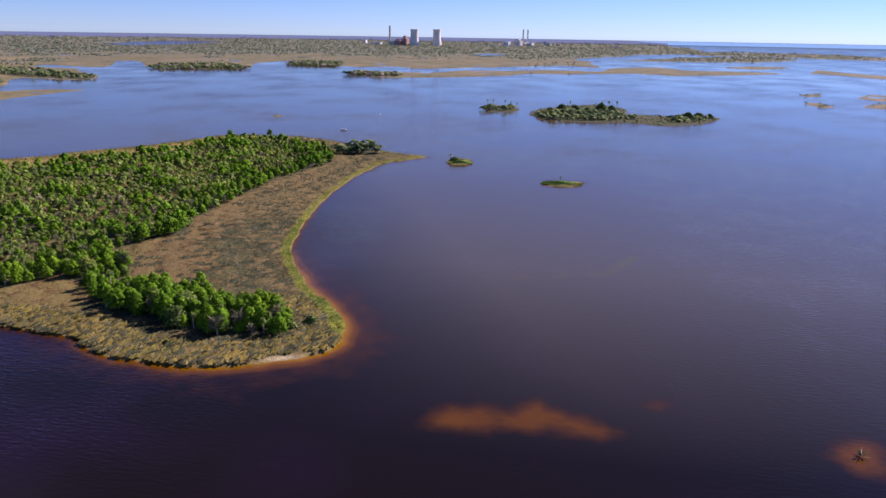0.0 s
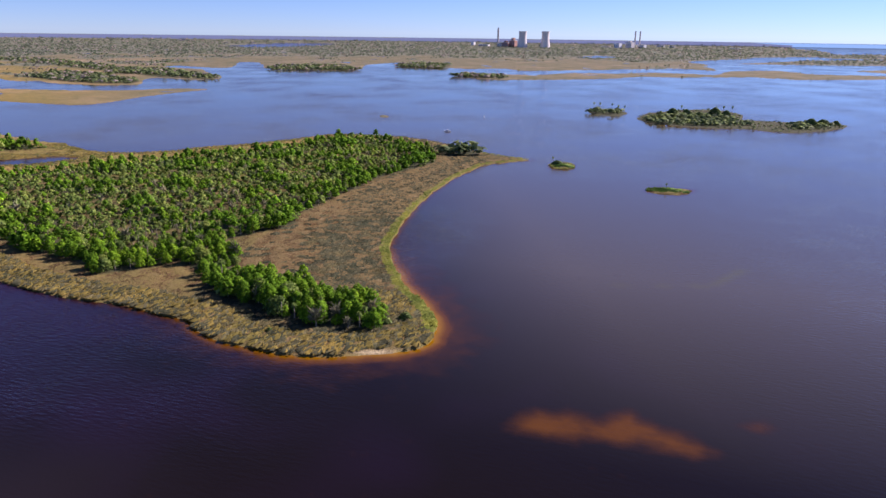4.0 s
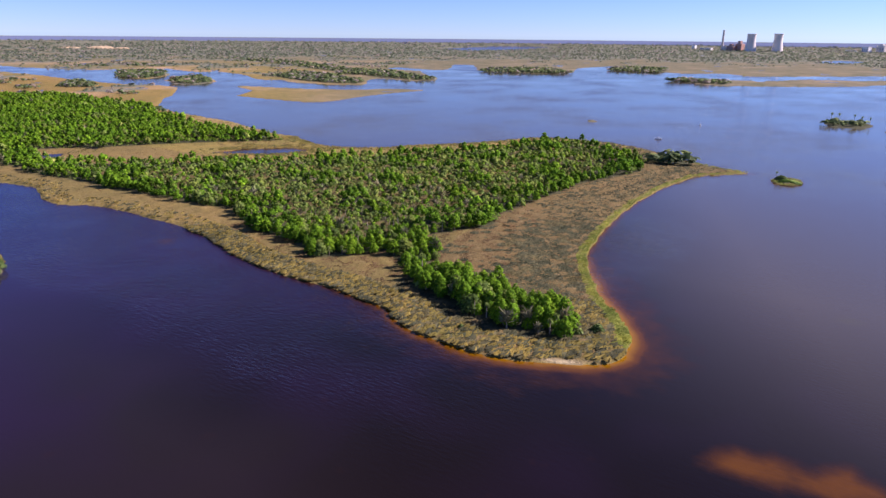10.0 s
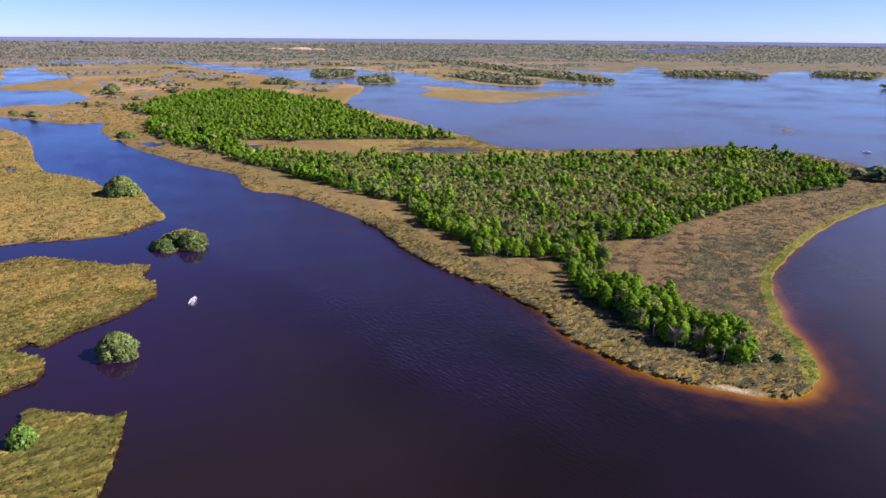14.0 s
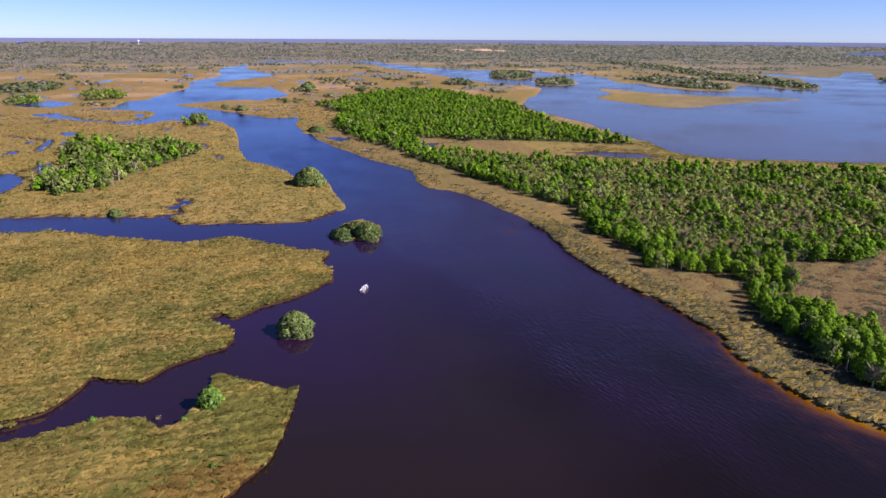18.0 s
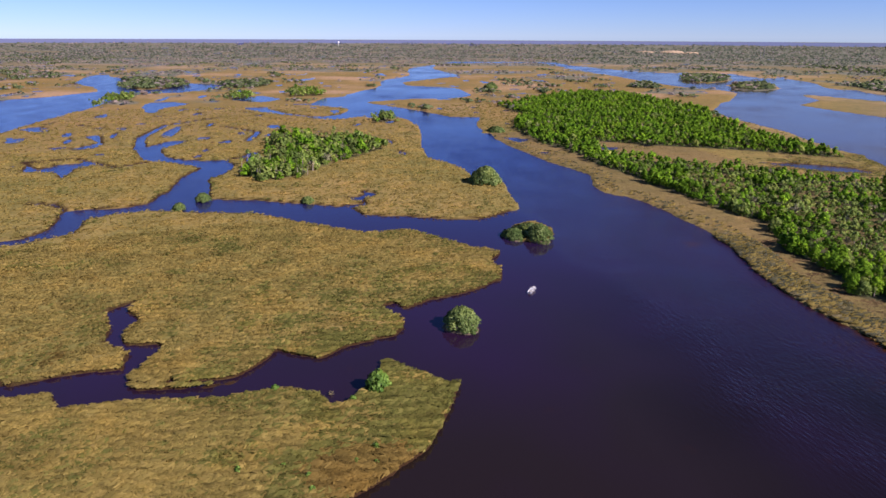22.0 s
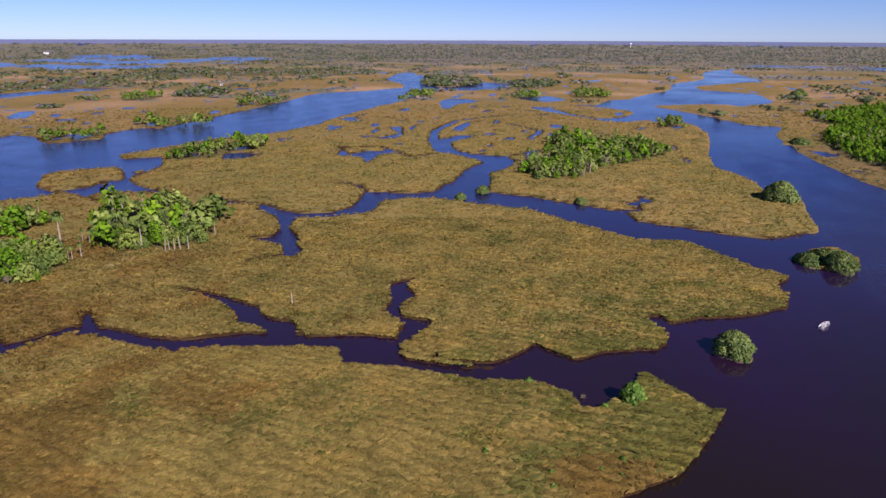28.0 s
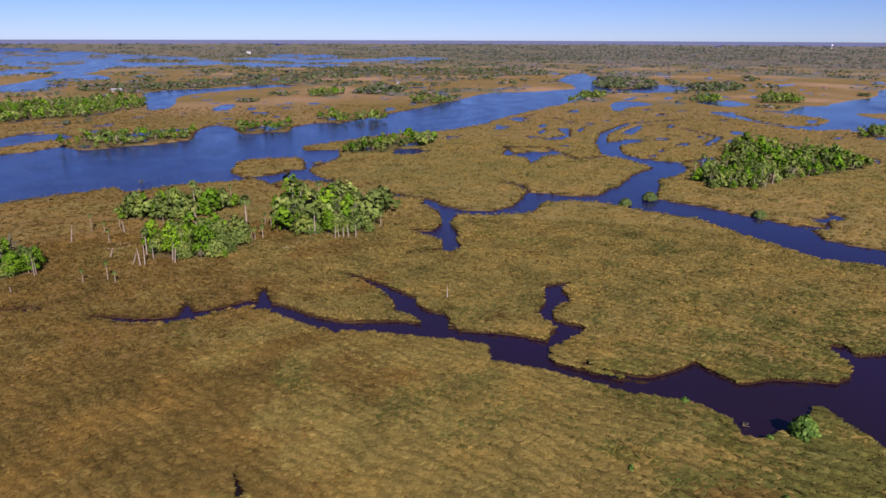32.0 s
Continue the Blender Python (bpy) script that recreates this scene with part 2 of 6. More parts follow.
RUSH = leafy("rush_blades", (0.184, 0.149, 0.039), (0.217, 0.172, 0.047), (0.256, 0.199, 0.057), 0.9, 0.25, 0.05, 0.5, 0.3)
GREEN_RUSH = leafy("green_rush_blades", (0.10, 0.101, 0.023), (0.136, 0.132, 0.031), (0.19, 0.172, 0.045), 0.9, 0.25, 0.05, 0.5, 0.3)
GREY_RUSH = leafy("grey_rush_blades", (0.060, 0.064, 0.036), (0.088, 0.088, 0.050), (0.14, 0.130, 0.070), 0.9, 0.25, 0.09, 1.0, 0.2)
RUST_RUSH = leafy("rusty_rush_blades", (0.138, 0.097, 0.024), (0.166, 0.116, 0.030), (0.20, 0.142, 0.039), 0.9, 0.25, 0.05, 0.5, 0.3)
MEADOW = leafy("brown_meadow_blades", (0.098, 0.066, 0.032), (0.130, 0.089, 0.043), (0.19, 0.138, 0.070), 0.9, 0.25, 0.05, 0.7, 0.4)
FRINGE = leafy("cordgrass_blades", (0.14, 0.165, 0.026), (0.185, 0.205, 0.036), (0.26, 0.265, 0.060), 0.9, 0.25, 0.09, 1.0, 0.5)
CONCRETE = plain("pale_concrete", (0.72, 0.67, 0.61), 0.85, 0.12, 0.02)
DARK_STACK = plain("grey_stack", (0.30, 0.29, 0.30), 0.8, 0.15, 0.05)
RED_STEEL = plain("red_brown_cladding", (0.42, 0.24, 0.19), 0.7, 0.2, 0.05)
PALE_STACK = plain("pale_stack", (0.60, 0.54, 0.50), 0.8, 0.15, 0.05)
WHITE_WALL = plain("white_cladding", (0.88, 0.85, 0.80), 0.6, 0.1, 0.05)
SAND = plain("bare_sand", (0.50, 0.37, 0.22), 0.95, 0.2, 0.05)
GELCOAT = plain("white_gelcoat", (0.80, 0.80, 0.78), 0.25, 0.04, 2.0)
DECK = plain("boat_deck", (0.55, 0.53, 0.48), 0.6, 0.1, 4.0)
BLACK = plain("black_rubber", (0.03, 0.03, 0.035), 0.4, 0.2, 5.0)
GREY_WOOD = plain("weathered_timber", (0.46, 0.40, 0.32), 0.9, 0.2, 2.0)
MUD = plain("mud_bank", (0.13, 0.10, 0.06), 0.9, 0.3, 0.8)

# ---- the plan: outlines in metres, the drone hovering over the origin ----
LAND = {
    "peninsula": [(-642, 190), (-606, 184), (-547, 185), (-492, 188), (-452.2, 194.8), (-427.9, 198.3), (-403.6, 188.0), (-375.3, 183.3), (-363.2, 191.9), (-345.2, 196.2), (-315.7, 196.1), (-288.2, 195.3), (-254.3, 189.5), (-227.9, 180.4), (-207.7, 176.3), (-191.7, 174.4), (-175.8, 174.6), (-160.8, 174.4), (-147.5, 172.0), (-134.9, 170.9), (-128.5, 165.1), (-116.1, 160.3), (-105.2, 159.9), (-94.5, 158.7), (-86.0, 159.9), (-78.7, 162.6), (-72.1, 166.1), (-64.3, 170.0), (-58.6, 174.5), (-56.2, 181.0), (-57.5, 190.6), (-62.4, 201.1), (-69.9, 210.8), (-78.6, 221.2), (-88.3, 237.1), (-97.4, 253.2), (-105.3, 274.3), (-111.1, 302.5), (-116.6, 339.7), (-119.6, 390.6), (-117.9, 431.3), (-113.4, 469.0), (-113.3, 473.8), (-101, 490), (-84, 509)],
    "peninsula_north": [(-84, 509), (-117, 522), (-139, 537), (-178, 569), (-215, 586), (-259, 583), (-286, 567), (-296, 541), (-312, 509), (-337, 478), (-357, 443), (-386, 423), (-416, 423), (-465, 447), (-479, 446), (-515, 454), (-596, 483), (-662, 494), (-715, 500), (-789, 524), (-752, 507), (-798, 531), (-867, 588), (-948, 664), (-1051, 741), (-1123, 753), (-1181, 727), (-1329, 733), (-1480, 755), (-1693, 780), (-1966, 812), (-2176, 849), (-2383, 854), (-2363, 526), (-1972, 406), (-1618, 401), (-1479, 280), (-1403, 227), (-1304, 226), (-1236, 293), (-1083, 285), (-1030, 193), (-987, 109), (-930, 130), (-860, 161), (-785, 185), (-774, 216), (-705, 192), (-644, 181)],
    "west_shore": [(-106.9, -5.9), (-119.0, 6.6), (-123.0, 13.2), (-128.1, 19.8), (-134.3, 26.9), (-144.6, 33.3), (-155.0, 38.2), (-165.2, 43.0), (-180.1, 49.1), (-239.1, 76.8), (-252.9, 80.7), (-263.1, 79.1), (-270.4, 85.8), (-298.9, 92.7), (-344.6, 118.9), (-362.9, 123.2), (-390.3, 126.9), (-413.5, 132.2), (-439.4, 117.7), (-446.1, 118.6), (-489, 114), (-519, 103), (-575, 110), (-650, 123), (-728, 132), (-784, 127), (-806, 100), (-945, 90), (-1109, 90), (-1293, 169), (-1467, 198), (-1655, 285), (-2024, 350), (-2363, 526), (-3964, 1214), (-4367, 507), (-4308, -1248), (-3903, -2502), (-2598, -3880), (-1977, -4242), (-149.1, -451.5), (-47.9, -137.5), (-62.7, -51.9)],
    "far_shore": [(739, 4677), (831, 3946), (408, 3557), (148, 2709), (152, 2144), (54, 2212), (-110, 2049), (-256, 1906), (-336, 1833), (-418, 1929), (-495, 1854), (-568, 1888), (-688, 1862), (-806, 2141), (-833, 1941), (-734, 1669), (-760, 1597), (-852, 1581), (-972, 1612), (-1155, 1887), (-1224, 1892), (-1067, 1595), (-1089, 1554), (-1237, 1602), (-1188, 1403), (-955, 1126), (-923, 1025), (-1080, 1039), (-1084, 973), (-1298, 1076), (-1509, 1157), (-1438, 1149), (-1427, 1069), (-1610, 1120), (-1635, 1075), (-1658, 1000), (-1747, 926), (-1938, 911), (-2259, 912), (-2718, 1060), (-4004, 1654), (-3912, 2563), (-2179, 4347), (-1648, 4275)],
    "spit": [(-448, 1533), (-444, 1663), (-357, 1649), (-276, 1659), (-198, 1807), (-98, 1824), (-12, 1926), (136, 1904), (200, 2131), (327, 2232), (394, 2054), (522, 2082), (636, 2014), (467, 1859), (315, 1769), (215, 1827), (58, 1732), (-37, 1715), (-110, 1588), (-201, 1505), (-267, 1457), (-322, 1434), (-380, 1472)],
    "causeway": [(-2181, 1773), (-1914, 1740), (-1639, 1693), (-1377, 1567), (-1133, 1467), (-904, 1294), (-822, 1188), (-884, 1165), (-1093, 1264), (-1341, 1385), (-1723, 1567)],
    "causeway_south": [(-1646, 1450), (-1424, 1380), (-1184, 1264), (-932, 1105), (-850, 1000), (-900, 962), (-1016, 970), (-1158, 1067), (-1417, 1280)],
    "sandbar": [(-1009, 826), (-958, 843), (-858, 860), (-791, 902), (-741, 962), (-691, 966), (-696, 889), (-690, 800), (-674, 721), (-689, 690), (-759, 690), (-842, 697), (-895, 775)],
    "strait_islet_a": [(-1579, 956), (-1715, 1089), (-1567, 1073), (-1362, 947), (-1281, 840), (-1364, 833)],
    "strait_islet_b": [(-1211, 837), (-1346, 968), (-1282, 976), (-1127, 886), (-1081, 809), (-1117, 789)],
    "bay_isle": [(-17, 818), (-9, 878), (28, 940), (74, 970), (106, 920), (97, 857), (127, 860), (159, 857), (189, 878), (204, 840), (171, 788), (130, 753), (96, 768), (48, 765), (6, 774)],
    "bay_isle_west": [(-78, 878), (-69, 918), (-46, 918), (-30, 879), (-39, 843), (-66, 841)],
    "islet_a": [(-68.0, 491.7), (-65, 507), (-54, 505), (-48.4, 491.6), (-53.3, 476.8), (-61.7, 479.3)],
    "islet_b": [(1.8, 430.2), (11.8, 441.4), (24.4, 440.6), (29.1, 434.5), (20.3, 422.3), (9.9, 420.1)],
    "reed_a": [(-298, 731), (-297, 743), (-285, 729), (-287, 718)],
    "reed_b": [(372, 1080), (396, 1105), (402, 1039), (376, 1024)],
    "reed_c": [(419, 1245), (456, 1280), (458, 1246), (424, 1213)],
    "reed_d": [(499, 1216), (561, 1304), (583, 1244), (514, 1161)],
    "reed_e": [(445, 1061), (491, 1109), (514, 1074), (456, 1025)],
    "reed_f": [(715, 2078), (817, 2287), (838, 2133), (899, 1943), (799, 1831), (753, 1982)],
    "reed_g": [(235, 2760), (575, 3290), (951, 3533), (1099, 3292), (784, 2902), (490, 2791)],
    "reed_h": [(554, 4052), (1019, 4131), (1409, 3984), (1673, 3657), (1536, 3352), (1131, 3543), (771, 3654)],
    "reed_i": [(551, 2344), (696, 2501), (777, 2417), (622, 2229)],
    "west_islet": [(-965, 984), (-1332, 1459), (-1347, 1581), (-1208, 1522), (-1071, 1474), (-846, 1235), (-847, 1147), (-956, 1171), (-889, 1012)],
    "bush_isle": [(-303.4, 93.4), (-312.8, 104.7), (-317.7, 117.2), (-303.3, 122.3), (-285.9, 114.3), (-285.9, 103.9), (-291.8, 95.7)],
}
CUT = {
    "creek_low": [(-180.0, 65.5), (-163.7, 43.1), (-163.7, 37.7), (-170.7, 31.3), (-180.4, 23.8), (-172.8, 21.1), (-163.3, 15.9), (-157.5, 11.8), (-156.7, 7.2), (-164.1, 3.2), (-168.2, -4.3), (-167.3, -15.0), (-167.5, -30.2), (-169.5, -44.2), (-169.7, -59.5), (-178.4, -64.6), (-177.8, -76.3), (-174.5, -87.5), (-173.3, -97.7), (-170.8, -107.2), (-167.7, -114.4), (-171.6, -103.7), (-179.9, -96.2), (-185.0, -90.6), (-190.0, -89.6), (-191.1, -102.2), (-196.9, -105.6), (-204.7, -113.2), (-211.6, -125.8), (-216.5, -137.8), (-214.4, -123.6), (-209.6, -112.0), (-204.6, -100.7), (-196.9, -98.2), (-196.0, -90.0), (-196.0, -85.7), (-188.8, -80.9), (-182.1, -81.5), (-185.7, -76.0), (-189.4, -63.9), (-189.6, -48.8), (-181.0, -45.9), (-174.1, -40.6), (-173.2, -24.8), (-178.9, -6.2), (-178.8, 6.7), (-187.1, 24.6), (-183.1, 39.9)],
    "creek_mid": [(-190.4, -49.0), (-200.7, -49.6), (-209.7, -58.0), (-221.9, -59.1), (-235.4, -63.8), (-244.2, -55.0), (-235.4, -57.3), (-227.1, -51.5), (-214.4, -54.5), (-206.4, -51.2), (-205.0, -41.5), (-199.7, -40.6), (-190.4, -43.9), (-184.7, -46.4), (-179.2, -43.3), (-179.2, -35.2), (-185.3, -35.5), (-178.4, -31.9), (-179.0, -17.5), (-188.1, -9.9), (-193.6, -6.7), (-185.0, 5.2), (-190.7, 12.2), (-195.8, 24.7), (-196.6, 31.5), (-208.0, 33.4), (-221.2, 28.5), (-223.8, 33.7), (-217.6, 35.8), (-223.7, 45.5), (-230.6, 65.1), (-239.1, 76.8), (-213.3, 79.8), (-183.6, 66.7), (-183.9, 40.0), (-186.3, 24.5), (-178.8, 6.7), (-175.6, -25.1), (-181.0, -45.3)],
    "creek_core": [(-181.2, -61.4), (-174.8, -43.9), (-172.3, -24.7), (-175.5, -9.3), (-173.6, 6.5), (-173.5, 16.0), (-184.8, 24.3), (-178.5, 32.5), (-168.3, 46.4), (-179.9, 70.4), (-213.3, 79.8), (-223.5, 65.3), (-206.6, 36.9), (-191.0, 24.2), (-180.5, 6.7), (-186.2, -6.5), (-175.5, -17.2), (-175.0, -31.3), (-176.8, -44.3)],
    "creek_high": [(-278.0, 91.6), (-276.4, 83.9), (-286.1, 74.1), (-303.5, 62.6), (-315.9, 54.0), (-316.0, 32.4), (-328.2, 16.8), (-344.9, -0.0), (-363.1, -18.4), (-369.6, -43.6), (-380.4, -76.6), (-369.6, -102.4), (-341.6, -102.3), (-328.6, -119.4), (-321.5, -135.8), (-304.2, -131.6), (-287.0, -119.9), (-279.0, -118.0), (-267.8, -110.2), (-262.2, -117.0), (-275.2, -123.5), (-283.0, -144.7), (-287.0, -134.5), (-299.8, -134.9), (-323.5, -147.5), (-334.0, -161.7), (-347.5, -166.3), (-337.3, -150.5), (-331.8, -137.1), (-337.2, -122.3), (-350.9, -115.2), (-387.4, -117.7), (-390.3, -111.0), (-390.3, -91.5), (-397.7, -79.9), (-430.1, -71.8), (-421.5, -56.4), (-403.8, -46.7), (-394.7, -20.0), (-383.1, 3.2), (-368.2, 27.9), (-350.7, 35.6), (-342.4, 58.2), (-331.3, 79.1), (-330.2, 95.9), (-344.6, 118.9)],
    "creek_top": [(-430.1, -71.8), (-474.1, -70.1), (-505, -62), (-533, -88), (-546, -108), (-597, -121), (-642, -105), (-642, -89), (-597, -103), (-557, -92), (-535, -71), (-530, -48), (-508, -39), (-478.4, -44.6), (-457.9, -52.7), (-430.1, -48.9), (-402.2, -45.9), (-397.7, -60.0)],
    "creek_notch": [(-360.5, 22.8), (-373.5, 28.3), (-376.2, 39.6), (-390.3, 31.1), (-394.7, 41.4), (-408.6, 41.0), (-397.7, 49.4), (-387.4, 39.1), (-373.5, 40.9), (-365.6, 30.8), (-353.1, 35.9)],
    "river_up": [(-628, 179), (-705, 192), (-774, 216), (-785, 185), (-860, 161), (-930, 130), (-990, 102), (-1033, 134), (-1030, 193), (-1083, 285), (-1236, 293), (-1304, 226), (-1358, 209), (-1479, 280), (-1618, 401), (-1790, 368), (-1974, 399), (-2024, 353), (-1807, 312), (-1635, 349), (-1562, 284), (-1467, 198), (-1337, 175), (-1238, 204), (-1203, 227), (-1086, 213), (-1076, 152), (-1086, 96), (-1061, 55), (-982, 33), (-977, 3), (-938, -30), (-929, -60), (-872, -28), (-830, 6), (-780, 50), (-810, 88), (-784, 127), (-718, 132), (-597, 113), (-551, 108)],
    "big_river": [(-193.1, -396.0), (-237.5, -374.4), (-263.1, -362.8), (-293.2, -349.8), (-285.5, -333.1), (-310.8, -324.2), (-336.4, -302.3), (-348.3, -294.1), (-363.0, -321.7), (-399, -344), (-421, -332), (-430, -313), (-413, -293), (-430, -285), (-450, -290), (-477, -309), (-462, -328), (-475, -342), (-523, -332), (-577, -315), (-607, -288), (-679, -263), (-735, -265), (-840, -258), (-956, -245), (-1093, -245), (-1178, -227), (-1208, -167), (-1357, -104), (-1434, -190), (-1307, -202), (-1269, -245), (-1417, -295), (-1779, -404), (-1731, -435), (-1487, -404), (-1356, -339), (-1241, -300), (-1162, -339), (-1088, -404), (-1000, -408)],
    "big_river_north": [(-1000, -408), (-949, -378), (-853, -380), (-731, -392), (-668, -366), (-628, -390), (-627, -425), (-586, -432), (-551, -414), (-519, -442), (-551, -483), (-557, -514), (-506, -489), (-470, -458), (-441, -463), (-405, -481), (-383, -493), (-391, -524), (-365, -523), (-341, -529), (-283, -566), (-193.1, -396.0), (-246.5, -387.8), (-296.0, -355.4), (-346.4, -311.0), (-400, -347), (-440, -315), (-483, -346), (-600, -322), (-712, -276), (-1067, -274), (-1241, -300)],
    "marsh_cut": [(-332.5, -255.4), (-344.4, -273.1), (-360.8, -267.7), (-361.0, -250.4), (-367.2, -237.4), (-376.5, -261.0), (-394.2, -280.2), (-411, -285), (-420, -306), (-393.4, -282.0), (-373.2, -286.1), (-354.2, -299.0), (-347.2, -279.6)],
    "far_bay": [(-556, -1222), (-730, -1108), (-803, -1099), (-971, -1228), (-1095, -1279), (-1239, -1522), (-1442, -1679), (-1517, -1543), (-1895, -1669), (-2355, -2291), (-2429, -2819), (-2648, -3492), (-2516, -3759), (-1922, -4128)],
    "north_channel": [(-823, -901), (-896, -916), (-992, -877), (-1073, -853), (-1122, -791), (-1013, -806), (-902, -822), (-811, -804), (-668, -685), (-641, -693), (-749, -818)],
    "pond_a": [(-669, -619), (-732, -657), (-748, -644), (-673, -596)],
    "pond_b": [(-453, 343), (-438, 373), (-416, 397), (-392, 397), (-404, 368), (-430, 348)],
    "pond_c": [(-609, -178), (-642, -162), (-687, -183), (-696, -174), (-636, -156), (-610, -159)],
    "pond_d": [(-509, -177), (-541, -185), (-521, -171), (-540, -159), (-539, -135), (-515, -147), (-483, -146), (-509, -159)],
    "pond_e": [(-420, -621), (-443, -591), (-429, -559), (-407, -566), (-365, -564), (-353, -589)],
    "pond_f": [(-2219, -1953), (-2638, -1994), (-2510, -1611), (-2385, -1278), (-2240, -1066), (-2123, -1271), (-2076, -1571)],
    "far_bay_b": [(-1847, -1651), (-2151, -1678), (-2090, -1435), (-1939, -1202), (-1749, -1202), (-1692, -1384)],
    "far_bay_c": [(-2720, -2154), (-3048, -2092), (-2719, -1715), (-2378, -1687)],
    "far_bay_d": [(-2494, -1493), (-2864, -1477), (-2753, -1205), (-2299, -1186)],
    "pond_g": [(-1056, -83), (-1118, -41), (-1056, -9), (-1007, -35)],
    "pond_h": [(-901, -172), (-1015, -189), (-1034, -159), (-999, -130), (-948, -154), (-888, -155)],
    "pond_i": [(-1230, -190), (-1349, -191), (-1370, -135), (-1318, -101), (-1237, -146)],
    "pond_j": [(-344, 3111), (-294, 3395), (-181, 3300), (-237, 3020)],
    "pond_k": [(90, 2864), (337, 3374), (639, 3666), (510, 3188), (184, 2615)],
    "pond_l": [(-2341, 3457), (-2271, 3717), (-1916, 3927), (-1973, 3600), (-2124, 3356)],
    "pond_m": [(-2328, 3660), (-2237, 3978), (-1929, 4079), (-2017, 3766)],
    "pond_n": [(-1174, 268), (-1144, 289), (-1077, 286), (-1027, 245), (-1031, 197), (-1194, 230)],
}
LAND_AGAIN = {
    "strip": [(-937, -27), (-965, -4), (-950, 35), (-898, 76), (-833, 60), (-815, 29), (-863, -5)],
    "far_reed_a": [(-831, -1354), (-998, -1507), (-1174, -1641), (-1225, -1606), (-1010, -1396), (-839, -1270)],
    "far_reed_b": [(-1195, -1489), (-1454, -1584), (-1351, -1375), (-1344, -1212), (-1196, -1135), (-1165, -1288)],
    "far_reed_c": [(-1864, -2167), (-2114, -2266), (-1996, -1943), (-1803, -1934)],
    "far_reed_d": [(-1229, -1992), (-1416, -2129), (-1371, -1961), (-1230, -1852)],
    "reed_patch": [(-366.2, -324.5), (-407, -343), (-427, -314), (-410, -293), (-376.5, -288.5), (-360.4, -304.0)],
}
SHOALS = {
    "shoal_a": [(-24.3, 142.4), (-18.7, 151.5), (-10.1, 152.2), (-2.9, 152.3), (4.1, 159.0), (7.7, 154.7), (16.7, 150.8), (24.3, 145.8), (18.7, 141.2), (5.7, 142.6), (-7.6, 140.3), (-18.1, 138.5)],
    "shoal_b": [(68.6, 144.1), (74.1, 150.8), (80.5, 154.3), (84.2, 149.0), (79.2, 137.5), (71.5, 137.6)],
    "shoal_c": [(30.7, 160.2), (34.6, 162.9), (38.6, 161.3), (34.5, 157.2)],
    "shoal_d": [(-270.0, 171.5), (-269.7, 177.6), (-264.0, 179.2), (-264.1, 172.3)],
}
